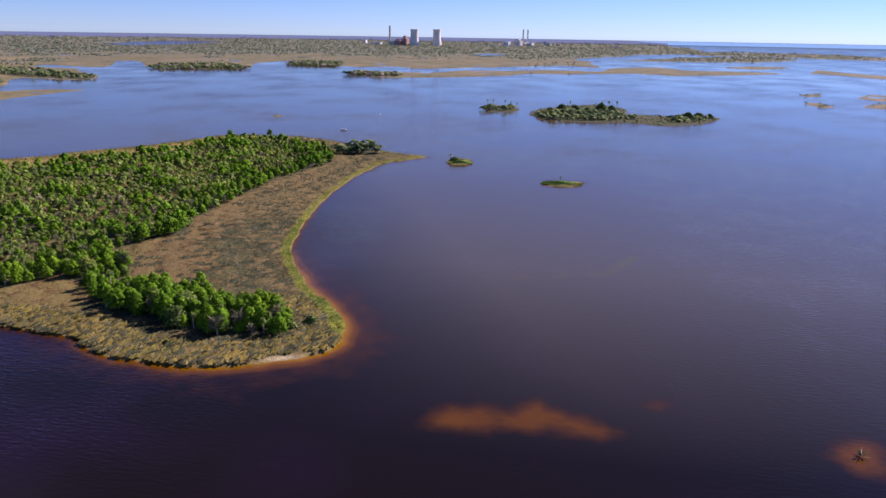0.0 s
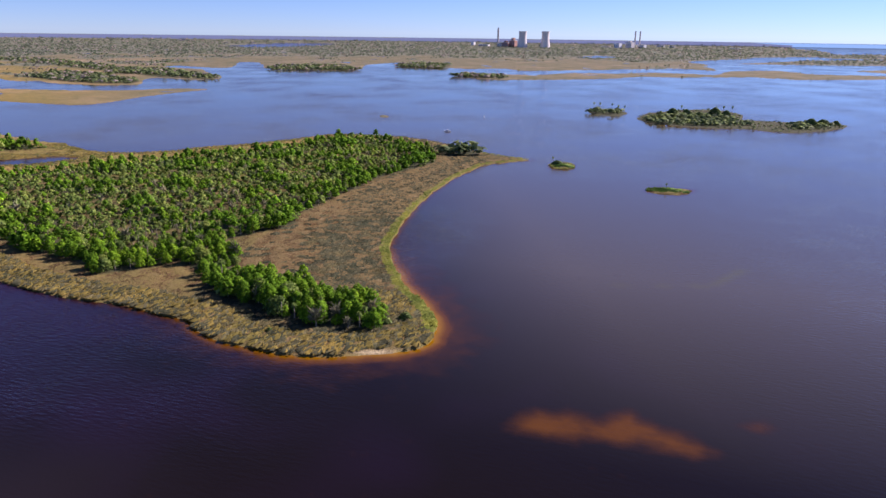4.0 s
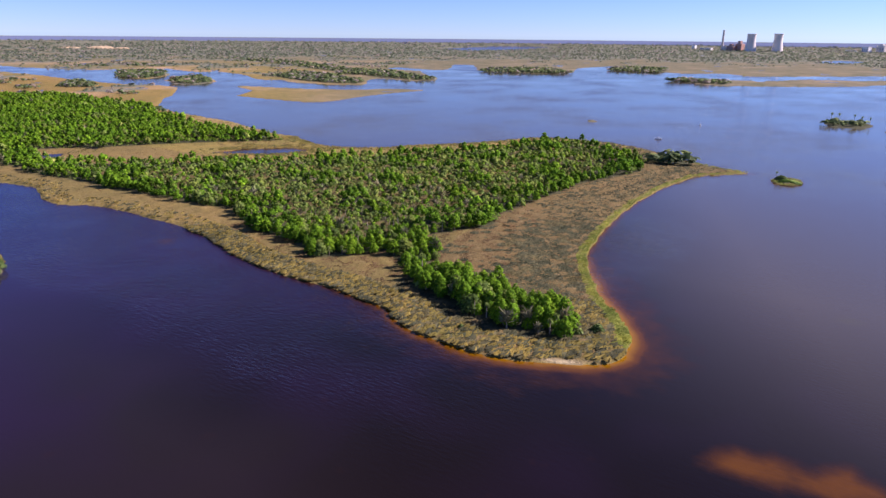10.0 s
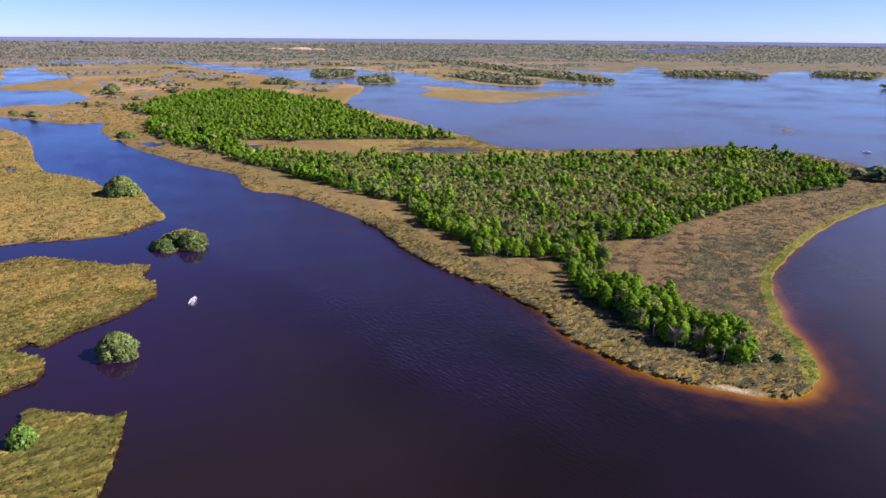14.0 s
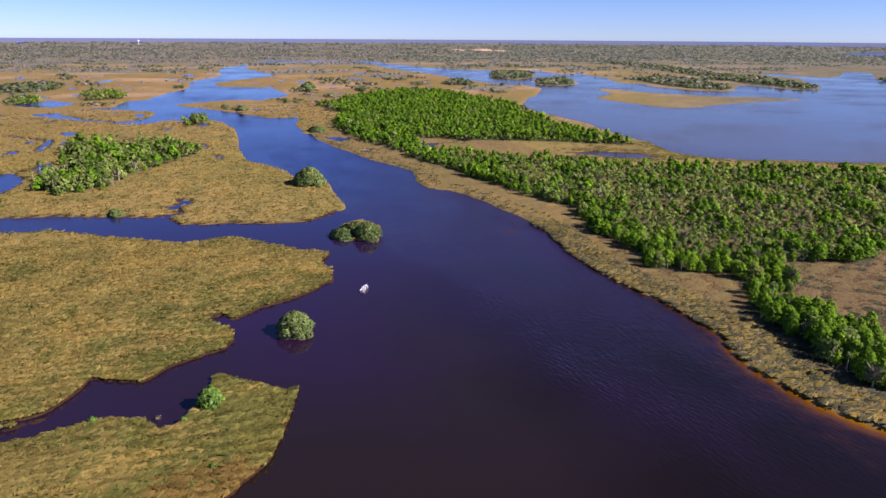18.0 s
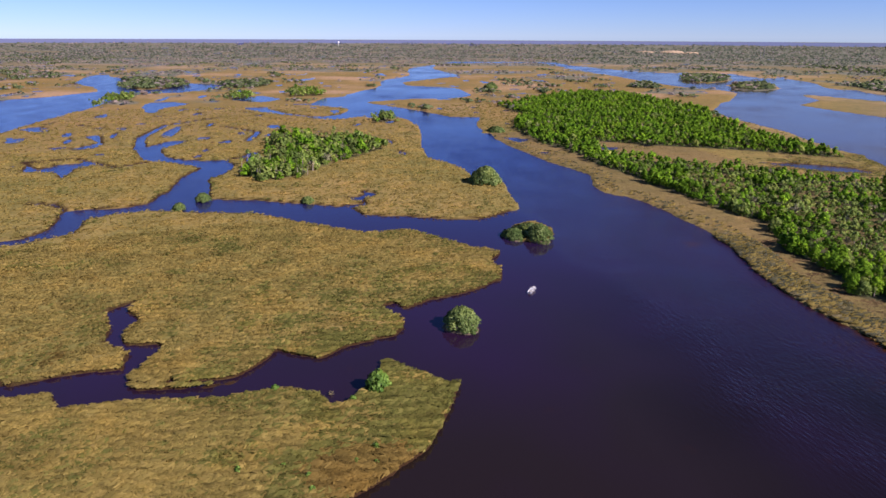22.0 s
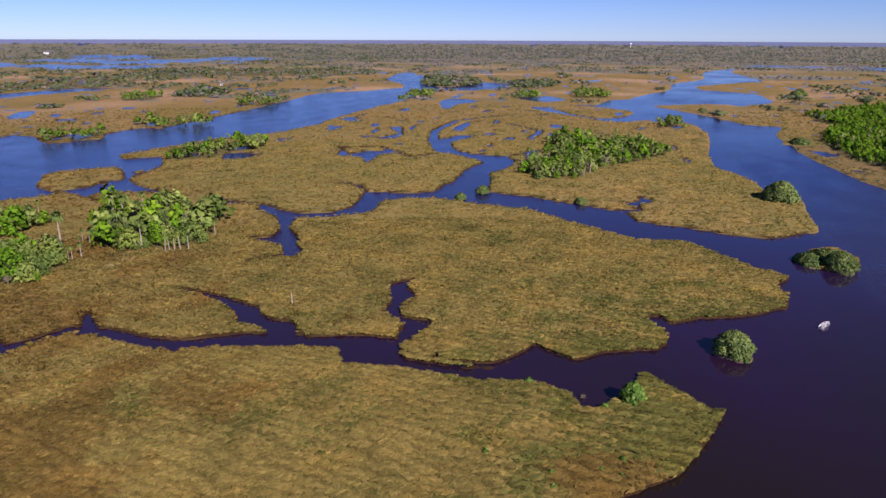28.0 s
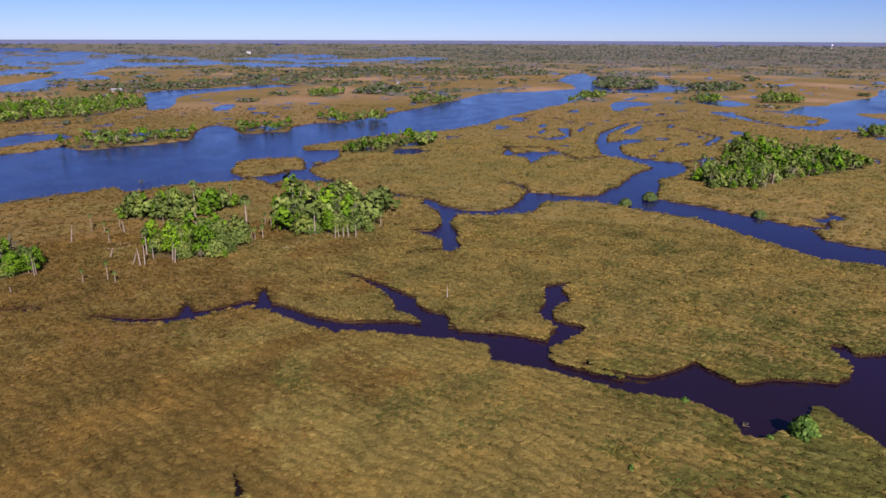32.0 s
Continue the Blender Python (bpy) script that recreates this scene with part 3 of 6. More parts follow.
WOODS = {
    "wood_south": [(-477, 218), (-410.8, 222.1), (-348.8, 225.1), (-289.4, 229.6), (-251.6, 210.0), (-220.3, 207.4), (-194.1, 196.0), (-182.5, 208.1), (-176.7, 219.8), (-176.0, 234.6), (-173.3, 256.6), (-166.8, 270.1), (-160.1, 284.0), (-168.1, 305.5), (-165.3, 351.5), (-163.1, 404.7), (-146.9, 470.1), (-166, 521), (-199, 537), (-252, 564), (-279, 484), (-317, 423), (-356, 370), (-400, 318), (-465, 266), (-511, 235)],
    "wood_tip": [(-153.0, 206.8), (-139.9, 209.2), (-124.8, 209.1), (-109.2, 206.3), (-94.6, 202.8), (-79.6, 195.9), (-73.2, 195.6), (-73.1, 183.7), (-82.8, 180.2), (-95.4, 179.1), (-110.6, 183.5), (-134.8, 191.4), (-147.8, 196.5)],
    "wood_neck": [(-175.2, 217.9), (-176.0, 234.6), (-164.0, 241.2), (-153.9, 229.1), (-151.4, 206.5), (-164.7, 212.6)],
    "wood_north": [(-896, 281), (-814, 276), (-675, 227), (-563, 215), (-495, 227), (-503, 244), (-575, 260), (-545, 297), (-518, 337), (-491, 378), (-449, 419), (-485, 427), (-589, 439), (-703, 475), (-854, 522), (-1005, 534), (-1080, 478), (-1033, 407)],
    "wood_end": [(-155, 508), (-141, 506), (-125, 512), (-134, 531), (-157, 528)],
    "grove_marsh": [(-464.0, -31.0), (-445.9, -11.9), (-460.5, 9.2), (-502, 33), (-563, 76), (-606, 64), (-639, 35), (-644, -6), (-557, -12), (-494.6, -27.3)],
    "grove_a": [(-255.5, -200.6), (-257.0, -179.1), (-268.4, -161.6), (-289.3, -165.0), (-316.3, -182.4), (-320.2, -214.8), (-295.2, -227.2)],
    "grove_b": [(-239.8, -283.4), (-247.2, -259.9), (-268.8, -248.6), (-283.3, -261.6), (-277.2, -290.2), (-256.6, -297.4)],
    "grove_c": [(-197.6, -219.1), (-204.5, -204.4), (-225.8, -195.9), (-237.1, -202.2), (-239.3, -223.8), (-223.4, -235.8), (-207.4, -229.4)],
    "grove_d": [(-147.2, -259.1), (-154.4, -250.8), (-164.9, -246.4), (-172.2, -251.5), (-175.1, -267.4), (-161.7, -282.4)],
    "grove_e": [(-456, -295), (-481, -268), (-529, -251), (-558, -267), (-534, -286), (-488, -293)],
    "grove_f": [(-524, -451), (-549, -418), (-578, -428), (-583, -459), (-545, -464)],
    "grove_g": [(-634, -434), (-641, -385), (-677, -371), (-693, -401), (-666, -444)],
    "grove_h": [(-383, -507), (-405, -481), (-477, -461), (-494, -485), (-457, -527), (-421, -535)],
    "grove_i": [(-430, -731), (-474, -727), (-554, -698), (-652, -717), (-712, -773), (-702, -870), (-633, -893), (-532, -897)],
    "grove_j": [(-807, -1036), (-843, -911), (-1017, -926), (-1048, -833), (-1110, -815), (-1340, -861), (-1503, -806), (-1510, -589), (-1711, -473), (-1918, -596), (-1875, -820), (-1757, -1034), (-1453, -1066), (-1150, -1046), (-977, -1142)],
    "grove_k": [(-889, -627), (-906, -593), (-969, -612), (-978, -673)],
    "grove_l": [(-965, -594), (-986, -528), (-1100, -576), (-1113, -643)],
    "grove_m": [(-854, -431), (-882, -393), (-937, -422), (-910, -455)],
    "grove_n": [(-966, -244), (-1050, -218), (-1140, -224), (-1075, -259)],
    "grove_o": [(-1301, -277), (-1302, -181), (-1521, -213), (-1572, -330)],
    "grove_p": [(-1274, -93), (-1319, -32), (-1507, -48), (-1420, -146), (-1538, -181)],
    "grove_q": [(-1080, 4), (-1102, 50), (-1227, 48), (-1181, 9)],
    "grove_r": [(-1041, -83), (-1047, -53), (-1142, -60), (-1112, -84)],
    "grove_s": [(-736, 85), (-740, 114), (-772, 113), (-764, 91)],
    "cause_a": [(-2070, 1710), (-1811, 1700), (-1479, 1552), (-1187, 1395), (-970, 1277), (-867, 1247), (-833, 1173), (-982, 1193), (-1221, 1303), (-1577, 1480)],
    "cause_b": [(-1174, 1081), (-1253, 1215), (-1102, 1176), (-910, 1077), (-884, 1007), (-995, 996)],
    "strait_a": [(-1367, 830), (-1305, 842), (-1345, 931), (-1499, 1018), (-1564, 976)],
    "strait_b": [(-1150, 800), (-1094, 819), (-1130, 882), (-1239, 928), (-1245, 887)],
    "strait_c": [(-1212, 621), (-1153, 647), (-1215, 691), (-1316, 702)],
    "farshore_a": [(-921, 1531), (-804, 1566), (-722, 1635), (-872, 1822), (-1000, 1749)],
    "farshore_b": [(-706, 1859), (-574, 1829), (-621, 2064), (-749, 2092)],
    "isle_trees": [(-10, 790), (24, 774), (62, 777), (100, 800), (92, 844), (68, 881), (26, 869), (-1, 841)],
    "isle_trees_east": [(136, 774), (173, 799), (188, 842), (154, 826)],
    "isle_trees_west": [(-74, 852), (-39, 856), (-34, 885), (-67, 896)],
    "westislet_trees": [(-1114, 1217), (-1042, 1248), (-886, 1200), (-855, 1231), (-974, 1321), (-1132, 1391), (-1242, 1390)],
    "spit_trees": [(-434, 1493), (-319, 1477), (-331, 1561), (-425, 1592)],
}
LAND["peninsula"] += LAND.pop("peninsula_north")
NEAR, SPAN = 3000.0, 1900.0


def rounded(points, steps=4, jag=0.06, seed=0):
    """A closed shore through the given corners, curved and a little ragged."""
    p = np.array(points, float)
    a, b, c, d = np.roll(p, 1, 0), p, np.roll(p, -1, 0), np.roll(p, -2, 0)
    out = []
    for k in range(steps):
        u = k / steps
        q = 0.5 * (2 * b + (c - a) * u + (2 * a - 5 * b + 4 * c - d) * u * u + (3 * b - a - 3 * c + d) * u ** 3)
        out.append(0.45 * q + 0.55 * (b + (c - b) * u))
    q = np.stack(out, 1).reshape(-1, 2)
    rng = np.random.default_rng(seed)
    side = np.linalg.norm(np.roll(q, -1, 0) - q, axis=1, keepdims=True)
    return q + rng.normal(0, 1, q.shape) * np.minimum(side * jag, 6)


def signed(q, x, y):
    """Metres from the shore q to the points (x, y), positive inside."""
    d = np.full(x.shape, 1e12)
    inside = np.zeros(x.shape, bool)
    for (ax, ay), (bx, by) in zip(q, np.roll(q, -1, 0)):
        ex, ey = bx - ax, by - ay
        u = np.clip(((x - ax) * ex + (y - ay) * ey) / (ex * ex + ey * ey + 1e-9), 0, 1)
        d = np.minimum(d, (x - ax - u * ex) ** 2 + (y - ay - u * ey) ** 2)
        cross = (ay > y) != (by > y)
        inside ^= cross & (x < (bx - ax) * (y - ay) / (by - ay + 1e-12) + ax)
    d = np.sqrt(d)
    return np.where(inside, d, -d)


SHORE = {k: rounded(v, seed=i) for i, (k, v) in enumerate([*LAND.items(), *CUT.items(), *LAND_AGAIN.items()])}
SHOAL = {k: rounded(v, seed=i) for i, (k, v) in enumerate(SHOALS.items())}
WOOD = {k: rounded(v, 3, 0.1, i) for i, (k, v) in enumerate(WOODS.items())}
CREEKS = [  # narrow tidal creeks: half width and middle line
    (5.0, [(-182.0, -79.3), (-179.9, -96.2), (-172.0, -112.3), (-172.7, -125.8), (-176.7, -140.2), (-176.4, -152.0), (-169.5, -155.9), (-160.9, -161.5)]),
    (3.6, [(-161.3, -160.7), (-153.8, -165.6), (-148.5, -174.8), (-145.0, -191.3)]),
    (2.6, [(-159.0, -163.3), (-166.6, -170.7)]),
    (3.0, [(-175.8, -144.7), (-189.3, -155.7)]),
    (4.0, [(-189.3, -86.6), (-196.7, -99.7), (-204.5, -108.2), (-211.7, -120.4), (-216.0, -136.6)]),
    (2.0, [(-262.0, -112.5), (-260.7, -117.3), (-250.9, -128.7)]),
    (2.2, [(-378.2, -289.8), (-394.2, -280.2), (-443.0, -286.0)]),
    (3.8, [(-545.8, -91.8), (-529.3, -56.3), (-541.7, -36.1), (-557.6, -33.1)]),
    (3.0, [(-632.6, -36.1), (-689.5, -29.2), (-739.3, -64.4), (-754.4, -103.4)]),
    (3.8, [(-566.4, -28.3), (-525.2, -30.6), (-512.8, -17.2)]),
    (3.0, [(-545.3, -188.2), (-556.7, -155.6), (-514.7, -119.0), (-551.5, -91.0)]),
    (4.5, [(-596.5, -120.1), (-669.1, -131.4), (-761.2, -124.3), (-817.8, -80.3), (-818.6, -40.6)]),
    (1.2, [(-92.2, -84.5), (-96.4, -89.5), (-99.7, -91.6)]),
    (1.7, [(-351.1, -200.0), (-349.9, -184.8), (-345.2, -164.7)]),
    (2.0, [(-410.0, -141.8), (-405.3, -128.5), (-386.0, -116.3)]),
    (1.5, [(-345.1, -196.0), (-348.4, -171.8), (-343.0, -156.7)]),
    (2.0, [(-141.8, -214.4), (-135.7, -222.8), (-132.2, -235.1)]),
]


def paint(best, q, x, y, sign, pad):
    lo, hi = q.min(0) - pad, q.max(0) + pad
    m = (x > lo[0]) & (x < hi[0]) & (y > lo[1]) & (y < hi[1])
    if m.any():
        d = signed(q, x[m], y[m])
        best[m] = np.maximum(best[m], d) if sign > 0 else np.minimum(best[m], -d)


def line_distance(points, x, y, half):
    """Metres to the edge of a creek along the points, which narrows to its end."""
    d = np.full(x.shape, 1e6)
    n = len(points) - 1
    for k, ((ax, ay), (bx, by)) in enumerate(zip(points, points[1:])):
        ex, ey = bx - ax, by - ay
        u = np.clip(((x - ax) * ex + (y - ay) * ey) / (ex * ex + ey * ey + 1e-9), 0, 1)
        d = np.minimum(d, np.hypot(x - ax - u * ex, y - ay - u * ey) - half * (1 - 0.7 * (k + u) / n))
    return d


def waves(x, y, size, seed, octaves=3):
    """Smooth noise of about unit height, from turned sines."""
    rng = np.random.default_rng(seed)
    out, amp = np.zeros_like(x), 1.0
    for o in range(octaves):
        for k in range(4):
            a, ph, wob = rng.uniform(0, 6.28), rng.uniform(0, 6.28), rng.uniform(0.7, 1.4)
            u = (x * math.cos(a) + y * math.sin(a)) / size * 6.28 * wob
            v = (y * math.cos(a) - x * math.sin(a)) / size * 6.28 * wob * 0.7
            out += amp * 0.3 * np.sin(u + ph + 1.3 * np.sin(v + ph * 2.3))
        size, amp = size * 0.47, amp * 0.55
    return out


def shore_distance(x, y):
    """Metres to the waterline, positive on land."""
    s = np.full(x.shape, -60.0)
    for k in LAND:
        paint(s, SHORE[k], x, y, 1, 60)
    r, turn = np.hypot(x, y), np.degrees(np.arctan2(-x, y))
    edge = np.interp(turn, [-40, -8, 0, 30, 45, 60, 100, 125, 140, 180], [9000, 4700, 4300, 4000, 3500, 2600, 2600, 3400, 4300, 4600])
    s = np.maximum(s, np.clip(r - edge, -60, 60))
    for k in CUT:
        paint(s, SHORE[k], x, y, -1, 25)
    for k in LAND_AGAIN:
        paint(s, SHORE[k], x, y, 1, 30)
    sector = np.clip((turn - 104) / 5, 0, 1) * np.clip((r - 1350) / 200, 0, 1) * (turn < 170)
    m = sector > 0.01
    if m.any():  # low islands strewn over the far bay
        s[m] = np.maximum(s[m], np.clip((waves(x[m], y[m], 420, 14, 4) - 0.45) * 70 - 60 * (1 - sector[m]), -60, 60))
    for half, line in CREEKS:
        p = np.array(line)
        lo, hi = p.min(0) - 15, p.max(0) + 15
        m = (x > lo[0]) & (x < hi[0]) & (y > lo[1]) & (y < hi[1])
        if m.any():
            s[m] = np.minimum(s[m], line_distance(line, x[m], y[m], half))
    r = np.hypot(x, y)
    s += np.clip(r / 900, 0.25, 3.0) * waves(x, y, 26, 5, 2) * np.clip((r - 90) / 100, 0, 1) * 0.8
    far_ = np.clip((r - 540) / 350, 0, 1) * (s > 8)
    bend = np.clip((np.degrees(np.arctan2(-x, y)) - 45) / 15, 0, 1) * np.clip((2600 - r) / 800, 0, 1)
    pools = np.maximum(waves(x, y, 190, 11, 3) - 1.0, waves(x + 60 * waves(x, y, 300, 12, 1), y * 1.6, 95, 13, 2) * bend - 0.75)
    s = np.where(far_ > 0, np.minimum(s, np.where(pools > 0, -pools * 25, np.minimum(-pools * 40, 999))), s)
    return s


def thickness(x, y):
    """How thickly the back country is wooded, over 0.25 where trees stand."""
    r = np.hypot(x, y)
    return waves(x, y, 520, 31, 3) + np.clip((r - 1400) / 1900, -0.25, 1.0) * 1.15 - 0.42 - 0.65 * np.clip((np.degrees(np.arctan2(-x, y)) - 104) / 14, 0, 1) * np.clip((r - 1500) / 500, 0, 1) + np.clip(waves(x, y, 130, 32, 2), -1, 1) * 0.55 - 0.75 * np.clip((42 - np.degrees(np.arctan2(-x, y))) / 8, 0, 1) * np.clip((2900 - r) / 300, 0, 1) + 0.5 * np.clip((r - 3000) / 300, 0, 1) * np.clip((62 - np.degrees(np.arctan2(-x, y))) / 8, 0, 1)


def true_far(r):
    return np.where(r > NEAR, NEAR - SPAN * np.log(np.maximum(1 - (r - NEAR) / SPAN, 1e-4)), r)


def plateau(r):
    """The country climbs gently towards the horizon."""
    return np.where(r > NEAR, 90 * (1 - r / true_far(r)), 0.0)


def surface(name, verts, faces, mat, values=None, smooth=True):
    me = bpy.data.meshes.new(name)
    n, k = faces.shape
    me.vertices.add(len(verts))
    me.vertices.foreach_set("co", np.ascontiguousarray(verts, np.float32).ravel())
    me.loops.add(n * k)
    me.loops.foreach_set("vertex_index", np.ascontiguousarray(faces, np.int32).ravel())
    me.polygons.add(n)
    me.polygons.foreach_set("loop_start", np.arange(0, n * k, k, dtype=np.int32))
    me.polygons.foreach_set("loop_total", np.full(n, k, np.int32))
    for key, v in (values or {}).items():
        if np.ndim(v) == 2:
            me.attributes.new(key, "FLOAT_VECTOR", "POINT").data.foreach_set("vector", np.ascontiguousarray(v, np.float32).ravel())
        else:
            me.attributes.new(key, "FLOAT", "POINT").data.foreach_set("value", np.ascontiguousarray(v, np.float32))
    me.update(calc_edges=True)
    if smooth:
        me.polygons.foreach_set("use_smooth", np.ones(n, bool))
    me.materials.append(mat)
    return me


# ---- ground and water, one ring grid each, finer where the country is seen ----
FINE = 0.23
turns = np.concatenate([np.arange(-42, 162, FINE), np.arange(162, 318, 4.0)])
reach = np.concatenate([np.linspace(0.02, 88, 10), 90 * np.exp(np.arange(0, 1.5, 0.0095)), 90 * np.exp(np.arange(1.5, 4.0, 0.0135))])
reach = np.append(reach[reach < 4890], 4898.0)
TU, RE = np.meshgrid(np.radians(turns), reach)
GX, GY = -RE * np.sin(TU), RE * np.cos(TU)
GS = shore_distance(GX.ravel(), GY.ravel()).reshape(GX.shape)
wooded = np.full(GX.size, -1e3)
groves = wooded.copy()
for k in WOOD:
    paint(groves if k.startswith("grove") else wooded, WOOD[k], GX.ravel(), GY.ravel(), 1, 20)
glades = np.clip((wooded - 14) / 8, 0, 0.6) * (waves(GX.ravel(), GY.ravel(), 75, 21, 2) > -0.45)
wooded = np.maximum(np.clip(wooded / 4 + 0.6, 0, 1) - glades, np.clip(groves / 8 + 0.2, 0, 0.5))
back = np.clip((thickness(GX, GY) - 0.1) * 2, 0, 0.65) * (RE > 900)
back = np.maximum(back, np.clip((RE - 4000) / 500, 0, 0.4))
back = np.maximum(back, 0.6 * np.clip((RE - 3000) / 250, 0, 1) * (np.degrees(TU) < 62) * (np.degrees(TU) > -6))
inland = np.clip((RE - 650) / 500, 0, 1).ravel()
shoal = np.full(GX.size, -1e3)
for k in SHOAL:
    paint(shoal, SHOAL[k], GX.ravel(), GY.ravel(), 1, 20)
px, py, ps = GX.ravel(), GY.ravel(), GS.ravel()
wooded = np.where((py > 700) & (px > -150) & (px < 420) & (py < 990), np.maximum(wooded, 0.85), wooded)
sandy = np.clip(1 - np.abs(ps - 0.6) / 1.2, 0, 1) * np.clip(1 - np.hypot(px + 69, py - 168) / 9, 0, 1) * 1.2
sandy += np.clip(1 - np.hypot((px + 245) / 16, (py + 246) / 9), 0, 0.55) + np.clip(1 - np.hypot((px + 240) / 9, (py + 179) / 5), 0, 0.5) + np.clip(1 - np.hypot(px + 204, py + 247) / 7, 0, 0.5)
spit = 0.6 * (px > -640) * (py > 150) * (py < 330) * (ps > 0) + 0.9 * (px > -150 - 0.22 * (py - 200)) * (py > 150) * (py < 560) * (ps > 0)
spit = np.clip(spit, 0, 0.95)
turn_ = np.degrees(TU.ravel())
rusty = np.clip((turn_ - 112) / 25, 0, 1) * (turn_ < 170) * np.clip(1 - (RE.ravel() - 300) / 300, 0, 1) * np.clip(0.6 + 0.5 * waves(px, py, 60, 71, 2), 0, 1) * 0.85
rusty = np.maximum(rusty, 0.30 * np.clip((RE.ravel() - 560) / 250, 0, 1) * np.clip((2200 - RE.ravel()) / 600, 0, 1) * np.clip((turn_ - 48) / 12, 0, 1) * (turn_ < 170))
rusty = np.maximum(rusty, np.clip(1.3 - np.hypot((px + 129) / 10, (py - 12) / 15), 0, 1) * 0.9)
fringe_green = np.clip(1 - np.abs(ps - 1.9) / 2.6, 0, 1) * spit * (px > -125) * np.clip((py - 168) / 25, 0.15, 1)
fringe_green = np.where((py > 400) & (py < 560) & (px > -75) & (px < 60), 0.3, fringe_green)
rise = plateau(RE)
land_z = np.where(GS > 0, 0.75 * np.tanh(GS / np.where(RE < 600, 0.9, 1.6)), 1.2 * np.tanh(GS / 6.0))
land_z += np.where(GS > 2, 0.22 * waves(GX, GY, 14, 3, 2), 0)
land_z += np.clip((GS - 1) / 2, 0, 1) * np.clip((360 - RE) / 120, 0, 1) * (GY < 140) * 0.10 * np.sin((GX * 0.97 - GY * 0.24) / 0.9 + 3.2 * waves(GX, GY, 30, 64, 3))
rows_, cols_ = GX.shape
i, j = np.meshgrid(np.arange(rows_ - 1), np.arange(cols_), indexing="ij")
j2 = (j + 1) % cols_
quads = np.stack([i * cols_ + j2, i * cols_ + j, (i + 1) * cols_ + j, (i + 1) * cols_ + j2], -1).reshape(-1, 4)
ground_mesh = surface("ground", np.stack([GX, GY, land_z + rise], -1).reshape(-1, 3), quads, GROUND,
                      {"inland": inland, "scrub": np.maximum(0.8 * np.clip((RE.ravel() - 1700) / 1000, 0, 1), 0.85 * np.clip((50 - turn_) / 12, 0, 1) * np.clip((RE.ravel() - 620) / 150, 0, 1)), "wooded": wooded, "hazed_backwood": np.clip(back.ravel() * 1.4, 0, 0.9), "rusty": rusty, "open_marsh": np.clip((RE.ravel() - 540) / 120, 0, 1), "rush_bed": np.clip((640 - RE.ravel()) / 80, 0, 1) * np.clip(ps / 3, 0, 1), "sandy": np.clip(sandy, 0, 1), "bank": np.clip(1.9 - np.abs(ps) / 1.1, 0, 1) * ((py < 150 + 0.1 * px) | ((py > 400) & (py < 560) & (px > -75))) * (RE.ravel() < 900), "spit": spit, "fringe": fringe_green})
tagged(new("ground", ground_mesh), "olive and straw tidal marsh ground cut by creeks", "ground", kind="structure")
fs = GS.ravel()
near_tip = np.clip(1 - np.hypot(GX.ravel() + 75, GY.ravel() - 195) / 75, 0, 1) ** 0.5
fringe = np.clip(1 - (-fs) / (4.2 + 3.8 * near_tip), 0, 1) * (0.50 + 0.50 * near_tip)
fringe *= np.clip((GX.ravel() * 0.35 + GY.ravel() - 95) / 30, 0, 1)
shallow = np.maximum(fringe, np.clip(shoal / 18 + 0.17, 0, 0.40))
east = np.clip((GX.ravel() + 0.45 * GY.ravel() - 5) / 90, 0, 1) * np.clip((GY.ravel() - 132) / 130, 0, 1) * np.clip(1.3 - RE.ravel() / 2500, 0.3, 1)
bay = np.clip((GY.ravel() - 330) / 150, 0, 1) * np.clip((72 - turn_) / 10, 0, 1) * np.clip(1.25 - RE.ravel() / 2500, 0.3, 1)
east = np.maximum(east, bay)
shallow = np.maximum(shallow, 0.30 * np.clip(1 + fs / 24, 0, 1) * np.clip(1.3 - np.hypot(px + 60, py - 210) / 110, 0, 1))
weed = line_distance([(42.3, 284.5), (35.4, 272.2), (31, 264), (28, 260.5), (20, 258.5), (4.6, 253), (-8.4, 250)], px, py, 3.6)
weed = np.clip(-weed / 3.0, 0, 1) * 0.55
lee = 116 + 5 * waves(px, py, 90, 81, 2) - 0.12 * (px + 200) * (px > -200)  # the smooth water under the west shore ends here
wind = np.clip((py - lee) / 14 + 0.5, 0, 1) * np.clip((-62 - px) / 40, 0, 1) * np.clip((760 - RE.ravel()) / 200, 0, 1) * np.clip((360 - py) / 60, 0, 1) * (turn_ < 100)
wind = np.maximum(wind, np.clip((px - 25) / 60, 0, 1) * np.clip(1.4 - RE.ravel() / 600, 0, 0.32))
wind = np.maximum(wind, np.clip((RE.ravel() - 430) / 200, 0, 0.40 + 0.3 * waves(px, py, 240, 82, 3)))
wind = np.maximum(wind, 0.75 * np.clip((turn_ - 84) / 12, 0, 1) * np.clip((RE.ravel() - 240) / 60, 0, 1) * (turn_ < 170))
wind = np.clip(wind * np.clip((RE.ravel() - 60) / 190, 0.4, 1) * (0.85 + 0.25 * waves(px, py, 45, 83, 2)), 0, 1)
ruffle = (0.08 + 0.85 * wind) * np.clip(330 / np.maximum(RE.ravel(), 1), 0.08, 1)
calm = np.clip((-px - 45) / 60, 0, 1) * np.clip((lee + 4 - py) / 30, 0, 1)
# where the base colour takes on violet and blue for reflected sky
violet_sheen = np.clip((RE.ravel() - 165) / 130, 0, 1) * np.clip((turn_ - 14) / 14, 0, 1)
